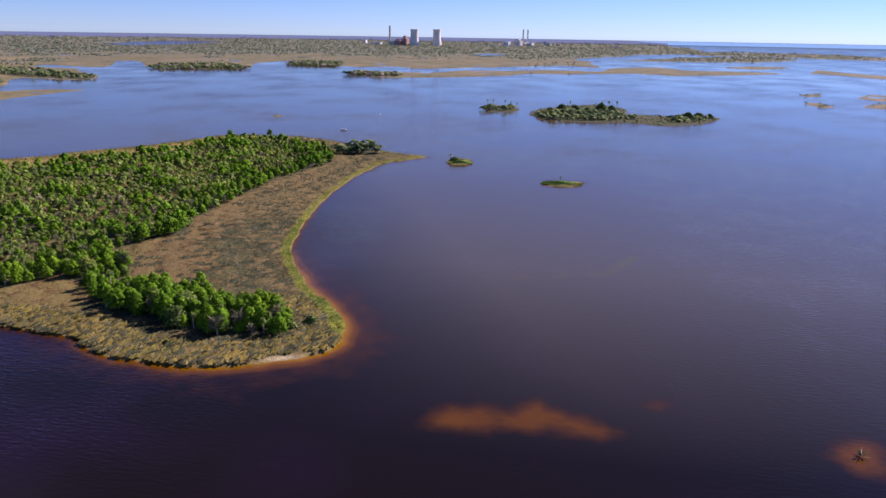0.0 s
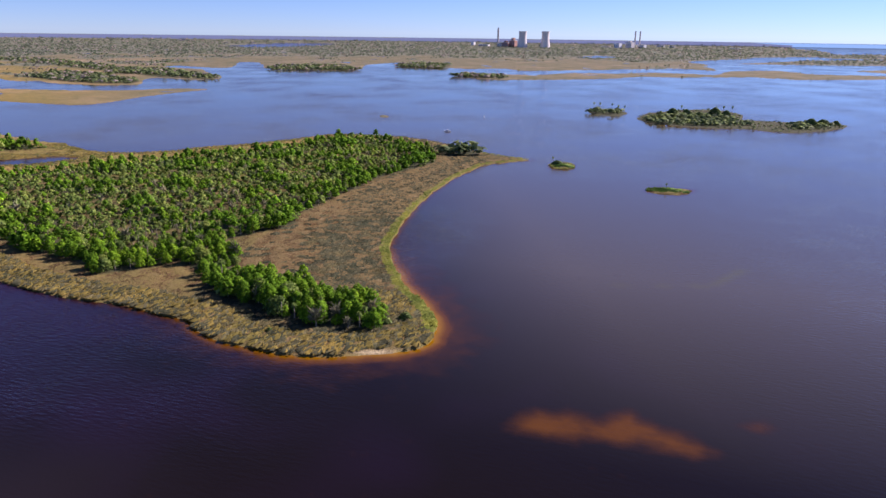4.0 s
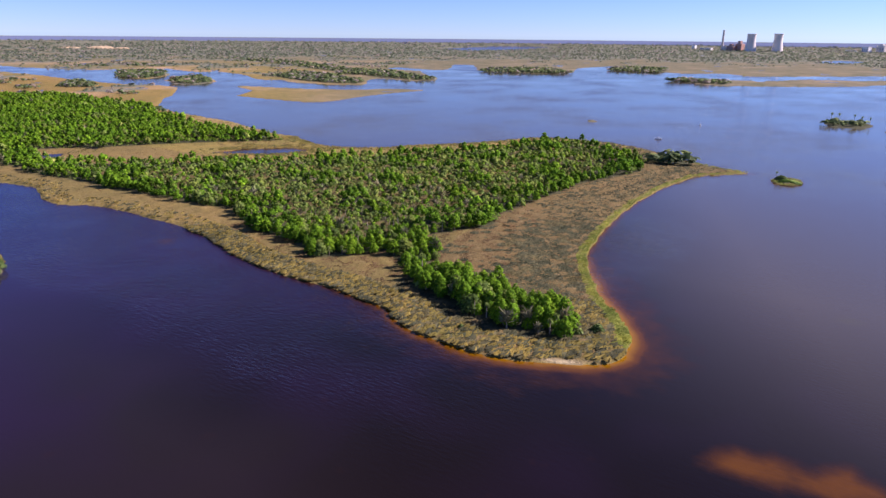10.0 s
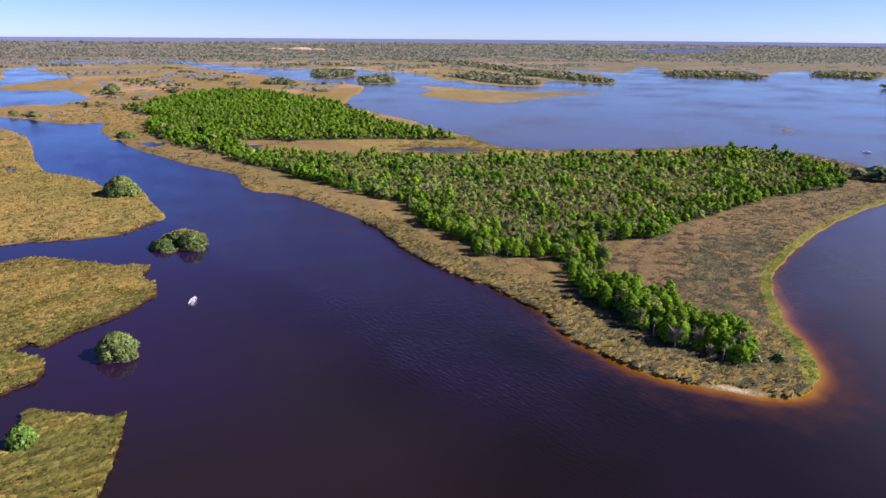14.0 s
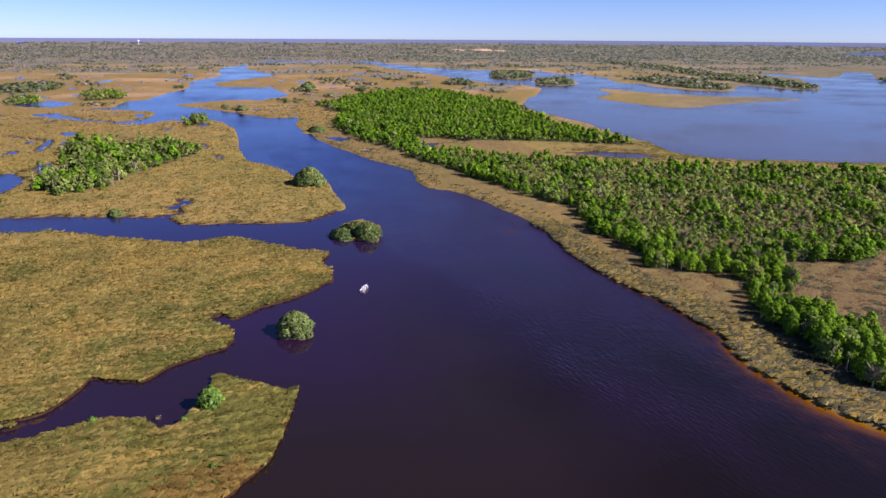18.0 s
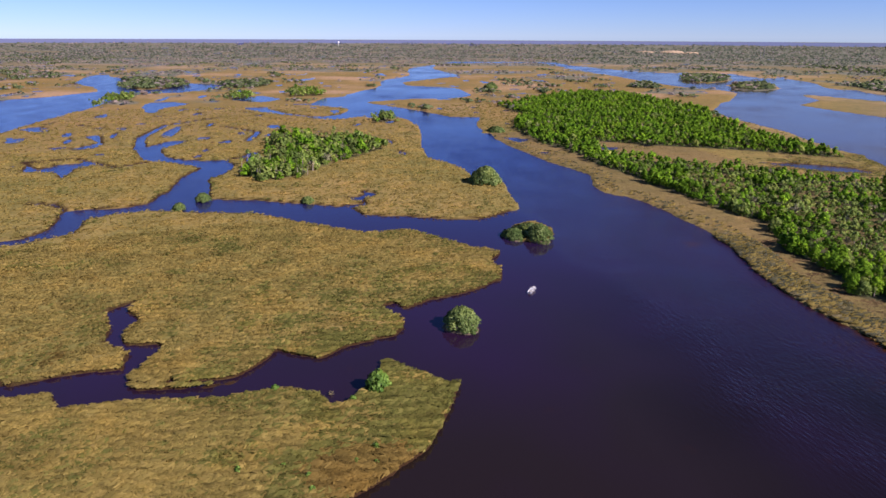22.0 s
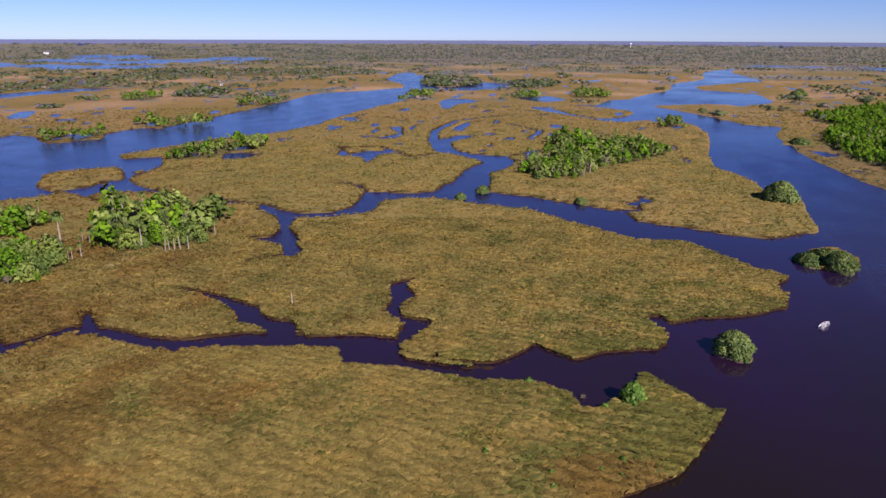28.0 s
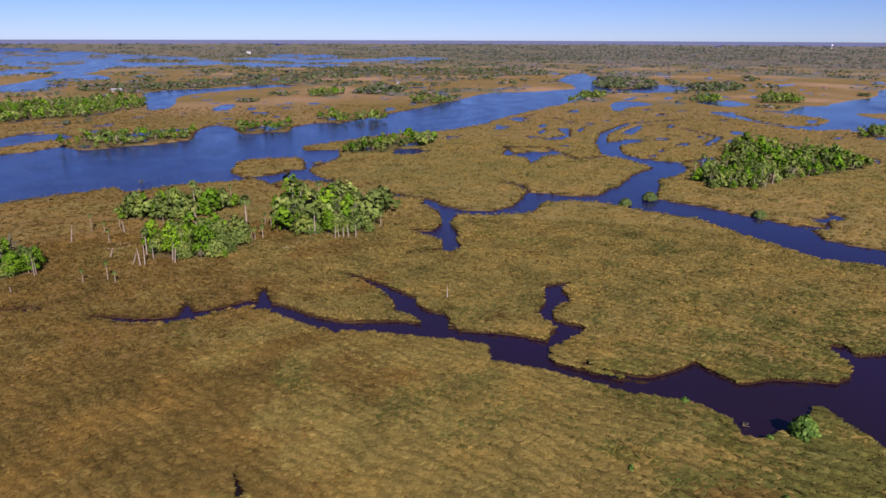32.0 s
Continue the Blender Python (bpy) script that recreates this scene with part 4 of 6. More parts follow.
violet_sheen = np.clip(np.maximum(violet_sheen, 0.46 * wind * (px < -40)) + 0.5 * np.clip((-px - 122) / 50, 0, 1) * np.clip((100 - py) / 45, 0, 1) + 0.15 * waves(px, py, 70, 84, 2), 0, 1)
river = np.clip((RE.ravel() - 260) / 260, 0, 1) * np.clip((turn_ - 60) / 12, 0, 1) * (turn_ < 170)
keep_rows, keep_cols = np.append(np.arange(0, rows_ - 1, 2), rows_ - 1), np.arange(0, cols_, 2)
coarse = (keep_rows[:, None] * cols_ + keep_cols[None]).ravel()
nr, nc = len(keep_rows), len(keep_cols)
i, j = np.meshgrid(np.arange(nr - 1), np.arange(nc), indexing="ij")
j2 = (j + 1) % nc
wq = coarse[np.stack([i * nc + j2, i * nc + j, (i + 1) * nc + j, (i + 1) * nc + j2], -1).reshape(-1, 4)]
wet = (GS.ravel()[wq] < 3.0).any(1)
used = np.unique(wq[wet])
index = np.zeros(GX.size, np.int64)
index[used] = np.arange(len(used))
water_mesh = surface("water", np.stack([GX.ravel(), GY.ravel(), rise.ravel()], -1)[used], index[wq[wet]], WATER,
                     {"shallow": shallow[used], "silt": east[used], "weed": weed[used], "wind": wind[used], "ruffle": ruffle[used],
                      "lee": calm[used], "violet_sheen": violet_sheen[used], "river": river[used]})
tagged(new("water", water_mesh), "dark tea-coloured tidal water with wind ripples", "water", kind="structure")


# ---- trees ----
def blob(rng, centre, radius, count, leaf, up=0.35):
    """Leaf clumps over a lumpy ball: an array of four corners each."""
    v = rng.normal(0, 1, (count, 3))
    v /= np.linalg.norm(v, axis=1, keepdims=True)
    v[:, 2] = np.abs(v[:, 2]) * 1.1 - 0.30
    p = np.array(centre) + v * np.array(radius) * rng.uniform(0.72, 1.06, (count, 1))
    n = v + rng.normal(0, 0.35, (count, 3)) + [0, 0, up]
    n /= np.linalg.norm(n, axis=1, keepdims=True)
    t = np.cross(n, rng.normal(0, 1, (count, 3)))
    t /= np.linalg.norm(t, axis=1, keepdims=True) + 1e-9
    s = leaf * rng.uniform(0.55, 1.3, (count, 1))
    b = np.cross(n, t) * s * 0.75
    t = t * s
    q = np.stack([p - t, p - b + n * s * 0.25, p + t, p + b - n * s * 0.1], 1)
    v /= np.linalg.norm(v, axis=1, keepdims=True)
    return np.concatenate([q, np.repeat(v[:, None], 4, 1)], -1)


def rounder(q, centre, share):
    """Bends the shading of the boughs q towards that of one ball about the centre."""
    d = (q[..., :3].mean(1) - np.array(centre)) * [1, 1, 1.2]
    d /= np.linalg.norm(d, axis=1, keepdims=True) + 1e-9
    q[..., 3:] = q[..., 3:] * (1 - share) + d[:, None] * share
    return q


def crown_broad(rng, h, w, count, leaf, top_only=False):
    """Lumpy boughs stacked to a blunt point; those that stand among others show their upper boughs alone."""
    tiers = [(5, 0.30, 0.27, 0.27), (4, 0.56, 0.22, 0.24), (3, 0.75, 0.13, 0.20), (1, 0.86, 0.0, 0.17)]
    lobes = []
    if top_only:
        tiers = tiers[1:]
    for k, up, off, rad in tiers:
        for a in range(k):
            ang = a * 6.28 / k + rng.uniform(-0.5, 0.5)
            o, r = w * off * rng.uniform(0.8, 1.25), w * rad * rng.uniform(0.8, 1.2)
            c = (o * math.cos(ang), o * math.sin(ang), h * up * rng.uniform(0.92, 1.06))
            lobes.append(blob(rng, c, (r, r, r * 1.15), int(count * rad * rad * 4.4 / 3.2) + 2, leaf))
    return rounder(np.concatenate(lobes), (0, 0, h * 0.5), 0.4)


def crown_thicket(rng, w, d, h, count, leaf):
    """A mangrove thicket: many round boughs down to the waterline."""
    lobes, n = [], 22
    for a in range(n):
        u, ang = math.sqrt((a + 0.5) / n), a * 2.4 + rng.uniform(-0.2, 0.2)
        r = rng.uniform(0.13, 0.19) * w
        up = min(r * 0.9, h * 0.45)
        z = h * (1 - u * u * 0.62) - up * 0.9
        lobes.append(blob(rng, (0.40 * w * u * math.cos(ang), 0.40 * d * u * math.sin(ang), max(z, 0.2)), (r, r, up), count // n, leaf))
    return rounder(np.concatenate(lobes), (0, 0, h * 0.2), 0.35)


def crown_palm(rng, h, w, count, leaf):
    """A round head of drooping fronds at the top of the trunk."""
    out = []
    for a in range(count):
        ang, up = rng.uniform(0, 6.28), rng.uniform(-0.75, 1.2)
        d = np.array([math.cos(ang) * math.cos(up), math.sin(ang) * math.cos(up), math.sin(up)])
        s = np.array([-math.sin(ang), math.cos(ang), 0]) * leaf * 0.45
        o = np.array([0, 0, h])
        tip = o + d * w * rng.uniform(0.42, 0.55)
        mid_ = o + d * w * 0.3 + np.array([0, 0, 0.12 * w])
        out.append([o + d * 0.1, mid_ - s, tip - np.array([0, 0, 0.14 * w]), mid_ + s])
    q = np.array(out)
    return rounder(np.concatenate([q, q * 0], -1), (0, 0, h - 0.1 * w), 1.0)


def crown_bare(rng, h, w, count, leaf):
    """Grey, nearly leafless twigs."""
    out = []
    for a in range(count):
        ang, up = rng.uniform(0, 6.28), rng.uniform(0.15, 1.35)
        d = np.array([math.cos(ang) * math.cos(up), math.sin(ang) * math.cos(up), math.sin(up)])
        o = np.array([0, 0, h * rng.uniform(0.3, 0.7)])
        s = np.cross(d, rng.normal(0, 1, 3)) * leaf * 0.14
        tip = o + d * w * rng.uniform(0.3, 0.55)
        out.append([o, o + (tip - o) * 0.6 + s, tip, o + (tip - o) * 0.6 - s])
    q = np.array(out)
    return rounder(np.concatenate([q, q * 0], -1), (0, 0, h * 0.45), 0.6)


def stem(h, r, sides=6, lean=(0, 0)):
    """A tapered trunk with a flared foot: quads."""
    rings = [(0, 1.5), (0.08, 1.1), (0.5, 0.85), (1.0, 0.45)]
    a = np.arange(sides) * 6.283 / sides
    pts = [np.stack([np.cos(a) * r * k + lean[0] * u * u, np.sin(a) * r * k + lean[1] * u * u, np.full(sides, h * u)], 1) for u, k in rings]
    q = []
    for lo, hi in zip(pts, pts[1:]):
        q.append(np.stack([lo, np.roll(lo, -1, 0), np.roll(hi, -1, 0), hi], 1))
    return np.concatenate(q)


def limbs(rng, h, w, r):
    q = []
    for k in range(4):
        ang = k * 1.57 + rng.uniform(-0.4, 0.4)
        o = np.array([0, 0, h * rng.uniform(0.3, 0.5)])
        tip = np.array([math.cos(ang) * w * 0.3, math.sin(ang) * w * 0.3, h * rng.uniform(0.6, 0.75)])
        s = np.array([-math.sin(ang), math.cos(ang), 0]) * r * 0.5
        u = np.array([0, 0, r * 0.5])
        q.append([o - s, o + s, tip + s * 0.3, tip - s * 0.3])
        q.append([o - u, o + u, tip + u * 0.3, tip - u * 0.3])
    return np.array(q)


def quad_mesh(name, q, mat, tone=None):
    values = {"round": q[..., 3:].reshape(-1, 3)} if q.shape[-1] == 6 else {}
    if tone is not None:
        values["tone"] = tone
    return surface(name, q[..., :3].reshape(-1, 3), np.arange(len(q) * 4).reshape(-1, 4), mat, values, smooth=False)


def inside_points(q, count, rng, gap):
    """Up to count places inside the outline q, at least about gap apart."""
    lo, hi = q.min(0), q.max(0)
    area = 0.5 * abs(np.sum(q[:, 0] * np.roll(q[:, 1], -1) - q[:, 1] * np.roll(q[:, 0], -1)))
    n = min(count, int(area / (gap * gap)))
    nx, ny = max(1, int((hi[0] - lo[0]) / gap)), max(1, int((hi[1] - lo[1]) / gap))
    gx, gy = np.meshgrid(np.arange(nx + 1), np.arange(ny + 1))
    x = lo[0] + (gx.ravel() + rng.uniform(-0.42, 0.42, gx.size)) * gap
    y = lo[1] + (gy.ravel() + rng.uniform(-0.42, 0.42, gx.size)) * gap
    m = signed(q, x, y) > 0
    p = np.stack([x[m], y[m]], 1)
    rng.shuffle(p)
    return p[:count]


def placed(q, x, y, z, size, turn):
    c, s = math.cos(turn), math.sin(turn)
    out = np.empty_like(q)
    out[..., 0] = (q[..., 0] * c - q[..., 1] * s) * size + x
    out[..., 1] = (q[..., 0] * s + q[..., 1] * c) * size + y
    out[..., 2] = q[..., 2] * size + z
    if q.shape[-1] == 6:
        out[..., 3], out[..., 4], out[..., 5] = q[..., 3] * c - q[..., 4] * s, q[..., 3] * s + q[..., 4] * c, q[..., 5]
    return out


rng = np.random.default_rng(7)
# ---- woods: the nearest trees stand alone, the rest are joined ----
def part(name, mesh, parent, label=""):
    ob = new(name, mesh)
    ob.parent = parent
    if label:
        tagged(ob, label)
    return ob


def tree_quads(kind, k, level):
    """Crowns at four levels: 0 free-standing and near, 1 on the wood's edge, 2 inside the wood, 3 far off."""
    g = np.random.default_rng(100 + k)
    grow = 0.88 + 0.08 * k
    if kind == "palm":
        return crown_palm(g, 7.0 * grow, 3.2, (64, 34, 26, 16)[level], (0.5, 0.75, 0.9, 1.1)[level])
    if kind == "bare":
        return crown_bare(g, 6.0 * grow, 6.0, (120, 60, 44, 30)[level], (0.8, 1.0, 1.1, 1.3)[level])
    count, leaf, top = ((760, 0.32, False), (130, 0.66, False), (135, 0.62, True), (66, 0.92, True))[level]
    if kind == "oak":
        return crown_broad(g, 6.4 * grow, 8.0, count, leaf * 1.2, top)
    return crown_broad(g, 7.9 * grow, 5.8, count, leaf, top)


SHAPES = {(kind, k, level): tree_quads(kind, k, level) for kind in ("broad", "palm", "bare", "oak") for k in range(4) for level in range(4)}
MATS = {"broad": LEAF, "oak": OAK, "palm": PALM, "bare": GREY}
LABELS = {"broad": ("tree", "bushy evergreen tree with dense bright green crown"),
          "oak": ("oak_tree", "low grey-green live oak with spreading crown"),
          "palm": ("palm_tree", "cabbage palm with pale trunk and round head"),
          "bare": ("bare_tree", "grey leafless tree with spreading twigs")}
STEMS = {"broad": (np.concatenate([stem(5.5, 0.22), limbs(np.random.default_rng(3), 6.5, 6, 0.2)]), BARK),
         "oak": (np.concatenate([stem(4.0, 0.26), limbs(np.random.default_rng(5), 5.0, 7, 0.24)]), BARK),
         "palm": (stem(7.0, 0.24), PALM_BARK),
         "bare": (np.concatenate([stem(5.0, 0.18), limbs(np.random.default_rng(4), 6.0, 5, 0.22)]), PALM_BARK)}
CROWNS = {(kind, k): quad_mesh("crown", SHAPES[kind, k, 0], MATS[kind]) for kind in LABELS for k in range(4)}
TRUNKS = {kind: quad_mesh("trunk", *STEMS[kind]) for kind in LABELS}
SHRUBS = [blob(np.random.default_rng(60 + k), (0, 0, 1.1), (2.0, 2.0, 1.5), 14, 0.85) for k in range(4)]
PALM_POLE = stem(7.0, 0.25, 4)
near_trees, piles = [], {}
for name, q in WOOD.items():
    if np.hypot(*q.mean(0)) > 1150 or name.startswith(("isle", "wood_end")):
        continue
    grove = name.startswith("grove")
    stray = 3.5 if grove else 1.0
    far_grove = grove and np.hypot(*q.mean(0)) > 600
    spot = inside_points(q, 7200, rng, 5.0 if far_grove else 4.5 if name == "wood_north" else 3.5 if grove or name == "wood_tip" else 4.0)
    spot = spot + rng.normal(0, stray, spot.shape)
    sx, sy = spot[:, 0], spot[:, 1]
    depths, glades, slow = signed(q, sx, sy), waves(sx, sy, 75, 21, 2), waves(sx, sy, 48, 29, 2)
    lumps = 1.6 * waves(sx, sy, 42, 27, 2) if name == "wood_north" else waves(sx, sy, 17, 23, 2)
    for x, y, depth, glade, lump, shade in zip(sx, sy, depths, glades, lumps, slow):
        u = rng.random()
        open_ = name == "wood_south" and depth > 17 and glade > -0.45
        if name == "wood_south":
            if open_ and u > 0.86:
                continue
            kind = "palm" if u < 0.14 + 0.26 * open_ else "bare" if u < 0.17 + 0.27 * open_ else "oak" if u < 0.22 + 0.40 * open_ else "broad"
        elif grove:
            if glade > 0.25 and u > 0.45 or u > 0.9:
                continue
            kind = "palm" if u < 0.22 else "bare" if u < 0.30 else "oak" if u < 0.58 - 0.2 * glade else "broad"
        else:
            kind = "palm" if u < 0.08 else "bare" if u < 0.11 else "oak" if u < 0.16 else "broad"
        if grove:
            size = rng.uniform(0.6, 1.25) * (1.3 if math.hypot(x, y) < 380 else 1.0)
        elif name == "wood_north":
            size = rng.uniform(0.5, 1.25) * 0.95
        else:
            size = rng.uniform(0.75, 1.3) if name == "wood_tip" else rng.uniform(0.55, 1.1)
        if glade > 0.1 and kind == "broad":
            size *= 0.8
        if open_ and kind in ("broad", "oak"):
            size *= 0.8
        size *= 1 + (0.45 if grove else 0.16) * lump
        if kind == "palm" and not grove:
            size *= 0.82
        away = math.hypot(x, y)
        level = (0 if away < 300 else 1 if away < 520 else 3) if grove else 3 if away > 470 else 2 if depth > 7 else 1
        tone = float(np.clip((0.25 if name == "wood_north" else 0.34) * rng.normal() + 0.25 * shade + 0.25 * open_, -0.95, 0.95))
        near_trees.append((away, kind, x, y, size, rng.uniform(0, 6.28), int(rng.integers(4)), level, tone))
    if not grove:  # undergrowth
        for x, y in inside_points(q, 5200, rng, 6.5):
            if name == "wood_tip" and rng.random() < 0.6:
                continue
            piles.setdefault("shrub", []).append((0.0, placed(SHRUBS[int(rng.integers(4))], x, y, 0.2, rng.uniform(0.6, 1.25), rng.uniform(0, 6.28))))
near_trees.sort()
single = {"broad": 0, "palm": 0, "bare": 0, "oak": 0}


def plant(kind, k, x, y, z, size, turn, tall=1.0):
    name, label = LABELS[kind]
    ob = tagged(new(name), label, "tree", "trees of the marsh woods")
    ob.matrix_basis = pose(x, y, z, 0, 0, math.degrees(turn)) @ Matrix.Diagonal((size, size, size * tall, 1))
    part("trunk", TRUNKS[kind], ob)
    part("crown", CROWNS[kind, k], ob)
    return ob


for d, kind, x, y, size, turn, k, level, tone in near_trees:
    z = 0.3
    if single[kind] < {"broad": 250, "palm": 130, "bare": 70, "oak": 80}[kind]:
        single[kind] += 1
        plant(kind, k, x, y, z, size, turn)
    else:
        piles.setdefault(kind, []).append((tone, placed(SHAPES[kind, k, 0 if d < 190 else level], x, y, z, size, turn)))
        if kind == "palm" and level < 2:
            piles.setdefault("palm_stem", []).append((0.0, placed(PALM_POLE, x, y, z, size, turn)))
for kind, q in piles.items():
    mat = {"palm_stem": PALM_BARK, "shrub": UNDERWOOD}.get(kind) or MATS[kind]
    word = {"broad": ("evergreen_wood", "dense bright green evergreen woodland canopy"), "palm": ("palm_heads", "cabbage palm heads among the woods"),
            "oak": ("oak_wood", "grey-green live oak crowns among the woods"), "bare": ("bare_wood", "grey leafless crowns among the woods"), "shrub": ("undergrowth", "dense green undergrowth beneath the trees"), "palm_stem": ("palm_trunks", "pale palm trunks in the woods")}[kind]
    tones = np.concatenate([np.full(len(v) * 4, t) for t, v in q])
    tagged(new(word[0], quad_mesh(word[0], np.concatenate([v for t, v in q]), mat, tones)), word[1], "trees", kind="stuff")

# single palms and dead trunks out on the marsh: place and height
for k, (x, y, h) in enumerate([(-165.5, -219.8, 6.2), (-171.5, -214, 7.9), (-171.4, -210, 4.2), (-217.1, -277.9, 7.3), (-217, -269.2, 6.2), (-207.4, -255.2, 6.2),
                               (-225.6, -269.2, 6.3), (-289.7, -257.3, 9.2), (-237.7, -198.8, 6.8), (-234.3, -197.7, 7), (-261.4, -211.9, 5.7), (-259.3, -206.8, 5.6),
                               (-254.3, -207.9, 5.6), (-164.5, -244.2, 7.8), (-163.2, -243.5, 9.8), (-164.2, -247.9, 8.5), (-214.8, -207.9, 5.7),
                               (-72.6, 894.6, 11.4), (-65.4, 896.8, 10), (-50, 894.2, 9.3), (-42.4, 889.3, 9.9), (-34.3, 884.7, 9.1), (80.4, 898.2, 11.9),
                               (89.8, 894.2, 11.8), (72.3, 902.7, 12), (32.1, 883.8, 13), (-65.7, 497, 4.6), (13.5, 433, 3.4)]):
    wide = (0.95 if y > 800 else 0.62) + 0.05 * (k % 3)
    plant("palm", k % 4, x, y, 0.3, wide, k * 1.3, h / 7.5 / wide * (0.85 if y > 800 else 1.0))
snag_mesh = quad_mesh("dead_palm", np.concatenate([stem(6.0, 0.26), limbs(np.random.default_rng(9), 7.0, 3, 0.1)[:3]]), PALM_BARK)
for k, (x, y, h) in enumerate([(-200.3, -270.4, 8.2), (-190, -215, 9.1), (-189.2, -216.5, 7.9), (-188.9, -220.6, 5.6), (-191.3, -236.1, 4.8), (-255.2, -167.7, 6.7),
                               (-256.7, -166.6, 5.4), (-257.6, -164.7, 5.9), (-258.6, -162.6, 6.4), (-260, -159.6, 7), (-148.4, -235.6, 2.4), (-198.2, -207.4, 6.7),
                               (-199.5, -209.9, 8.4), (-254.3, -180.4, 5.4), (-222, -262, 6.5), (-212, -240, 5.0)]):
    ob = tagged(new("dead_palm", snag_mesh), "pale dead palm trunk standing in the marsh", "dead tree", "dead trunks")
    ob.matrix_basis = pose(x, y, 0.2, (k * 37 % 11) - 5, (k * 53 % 13) - 6 + (22 if k in (3, 4) else 0), k * 40) @ Matrix.Diagonal((1, 1, h / 6.0, 1))

# mangrove thickets: place, width, depth, height
for k, (x, y, w, d, h) in enumerate([(-199, 51, 13.5, 12, 7.2), (-289, 110, 17, 12, 7.8), (-295, 100, 16, 10, 4.2), (-414, 120, 25, 18, 12), (-163.5, 19.4, 7.2, 6.6, 6.0),
                                     (-168, -7.1, 2.6, 2.4, 2.2), (-158.4, 12.4, 2.6, 2.2, 1.9), (-399, -49.5, 11, 8, 5.0), (-379, -59.7, 8, 6, 3.8), (-384, 8, 10, 7, 3.8),
                                     (-385, -60.5, 8, 6, 3.0), (-1195, 353, 28, 20, 13), (-1172, 341, 26, 20, 12), (-650, 198, 24, 16, 6), (-62, 494, 9, 7, 3.8),
                                     (-106.2, 170.9, 2.4, 2.2, 1.6), (-68.9, 193, 5, 4, 3.2), (-73.5, 188, 4, 4, 2.6), (-194, 53.5, 4, 3, 2.0), (14, 431, 24, 10, 1.2), (-57, 489, 16, 11, 2.3), (8, 846, 13, 11, 7), (22, 868, 15, 12, 10), (38, 880, 12, 10, 8), (52, 862, 12, 12, 7), (70, 884, 15, 12, 11), (82, 876, 12, 10, 9), (150, 812, 14, 11, 7), (163, 822, 13, 11, 9), (176, 830, 15, 11, 8), (190, 838, 10, 9, 6), (-302, 110, 18, 17, 4.4)]):
    g = np.random.default_rng(200 + k)
    big = w > 6
    q = crown_thicket(g, w, d, h, int(min(3600, 150 + 20 * w * w)), 0.34 if not big else 0.42 if w < 20 else 0.75)
    ob = tagged(new("mangrove"), "round grey-green mangrove thicket at the water", "bush", "mangrove thickets")
    ob.location = (x, y, 0.1)
    part("crown", quad_mesh("crown", q, GREEN_BUSH if k in (4, 5, 6, 19, 20) else MANGROVE), ob)
    foot = quad_mesh("trunk", stem(h * 0.7, 0.1 + h * 0.012), BARK)
    for a in (0.3, 1.5, 2.8, 4.1, 5.4):
        part("trunk", foot, ob).matrix_basis = pose(w * 0.22 * math.cos(a), d * 0.22 * math.sin(a), -0.5, 0, 0, math.degrees(a))
    if w > 10 and k < 4:
        a = np.arange(18) * 6.283 / 18
        wob = 1 + 0.12 * np.sin(a * 3 + k)
        lo = np.stack([np.cos(a) * w * 0.50 * wob, np.sin(a) * d * 0.50 * wob, np.full(18, -0.7)], 1)
        hi = lo * [0.92, 0.92, 0] + [0, 0, 0.35]
        mid_ = np.zeros((18, 3)) + [0, 0, 0.6]
        bank = np.concatenate([np.stack([lo, np.roll(lo, -1, 0), np.roll(hi, -1, 0), hi], 1), np.stack([hi, np.roll(hi, -1, 0), mid_ + np.roll(hi, -1, 0) * 0.1, mid_ + hi * 0.1], 1)])
        part("mud_bank", quad_mesh("mud_bank", bank, MUD), ob, "grey-brown mud bank at the waterline")

SMALL_BUSH = [quad_mesh("crown", crown_thicket(np.random.default_rng(300 + k), 1.7, 1.5, 1.3, 150, 0.2), GREEN_BUSH) for k in range(3)]
for k, (x, y) in enumerate([(-136.2, 12.6), (-129.9, 14.9), (-128.2, 0.3), (-133.4, -14.4), (-133.1, -4.9), (-131.6, 10.6), (-136.1, 15.5), (-123.2, 0.7)]):
    ob = tagged(new("marsh_shrub"), "small bright green shrub among the marsh rush", "bush", "small marsh shrubs")
    ob.matrix_basis = pose(x, y, 0.7, 0, 0, k * 70) @ Matrix.Diagonal((0.8 + 0.1 * (k % 4),) * 3 + (1,))
    part("crown", SMALL_BUSH[k % 3], ob)
    part("trunk", quad_mesh("trunk", stem(0.9, 0.06, 5), BARK), ob)

# far woods: clumps over the far groves, then over the back country
FARS = [blob(np.random.default_rng(40 + k), (0, 0, 3.2), (4.4, 4.4, 3.0), 9, 2.7, 1.3) for k in range(6)]
spots = []
for name, q in WOOD.items():
    isle = name.startswith(("isle", "wood_end"))
    if np.hypot(*q.mean(0)) > 1150 or isle:
        spot = inside_points(q, 700, rng, 4.6 if isle else 6.0)
        for (x, y), lump in zip(spot, waves(spot[:, 0], spot[:, 1], 60, 24, 2)):
            if lump < -0.75 and rng.random() < 0.6:
                continue
            lump = 0.6 * math.sin(x * 0.16) * math.sin(y * 0.13 + 1) + 0.3 if isle else lump
            if isle and rng.random() < 0.3:
                continue
            spots.append((x + rng.normal(0, 2 if isle else 5), y + rng.normal(0, 2 if isle else 5), rng.uniform(0.45, 1.25) * (1.15 if name == "wood_end" else 0.72 if isle else 1.0) * (1 + 0.35 * lump), 1 if rng.random() < (0 if isle else 0.16) else 2))
n = 120000
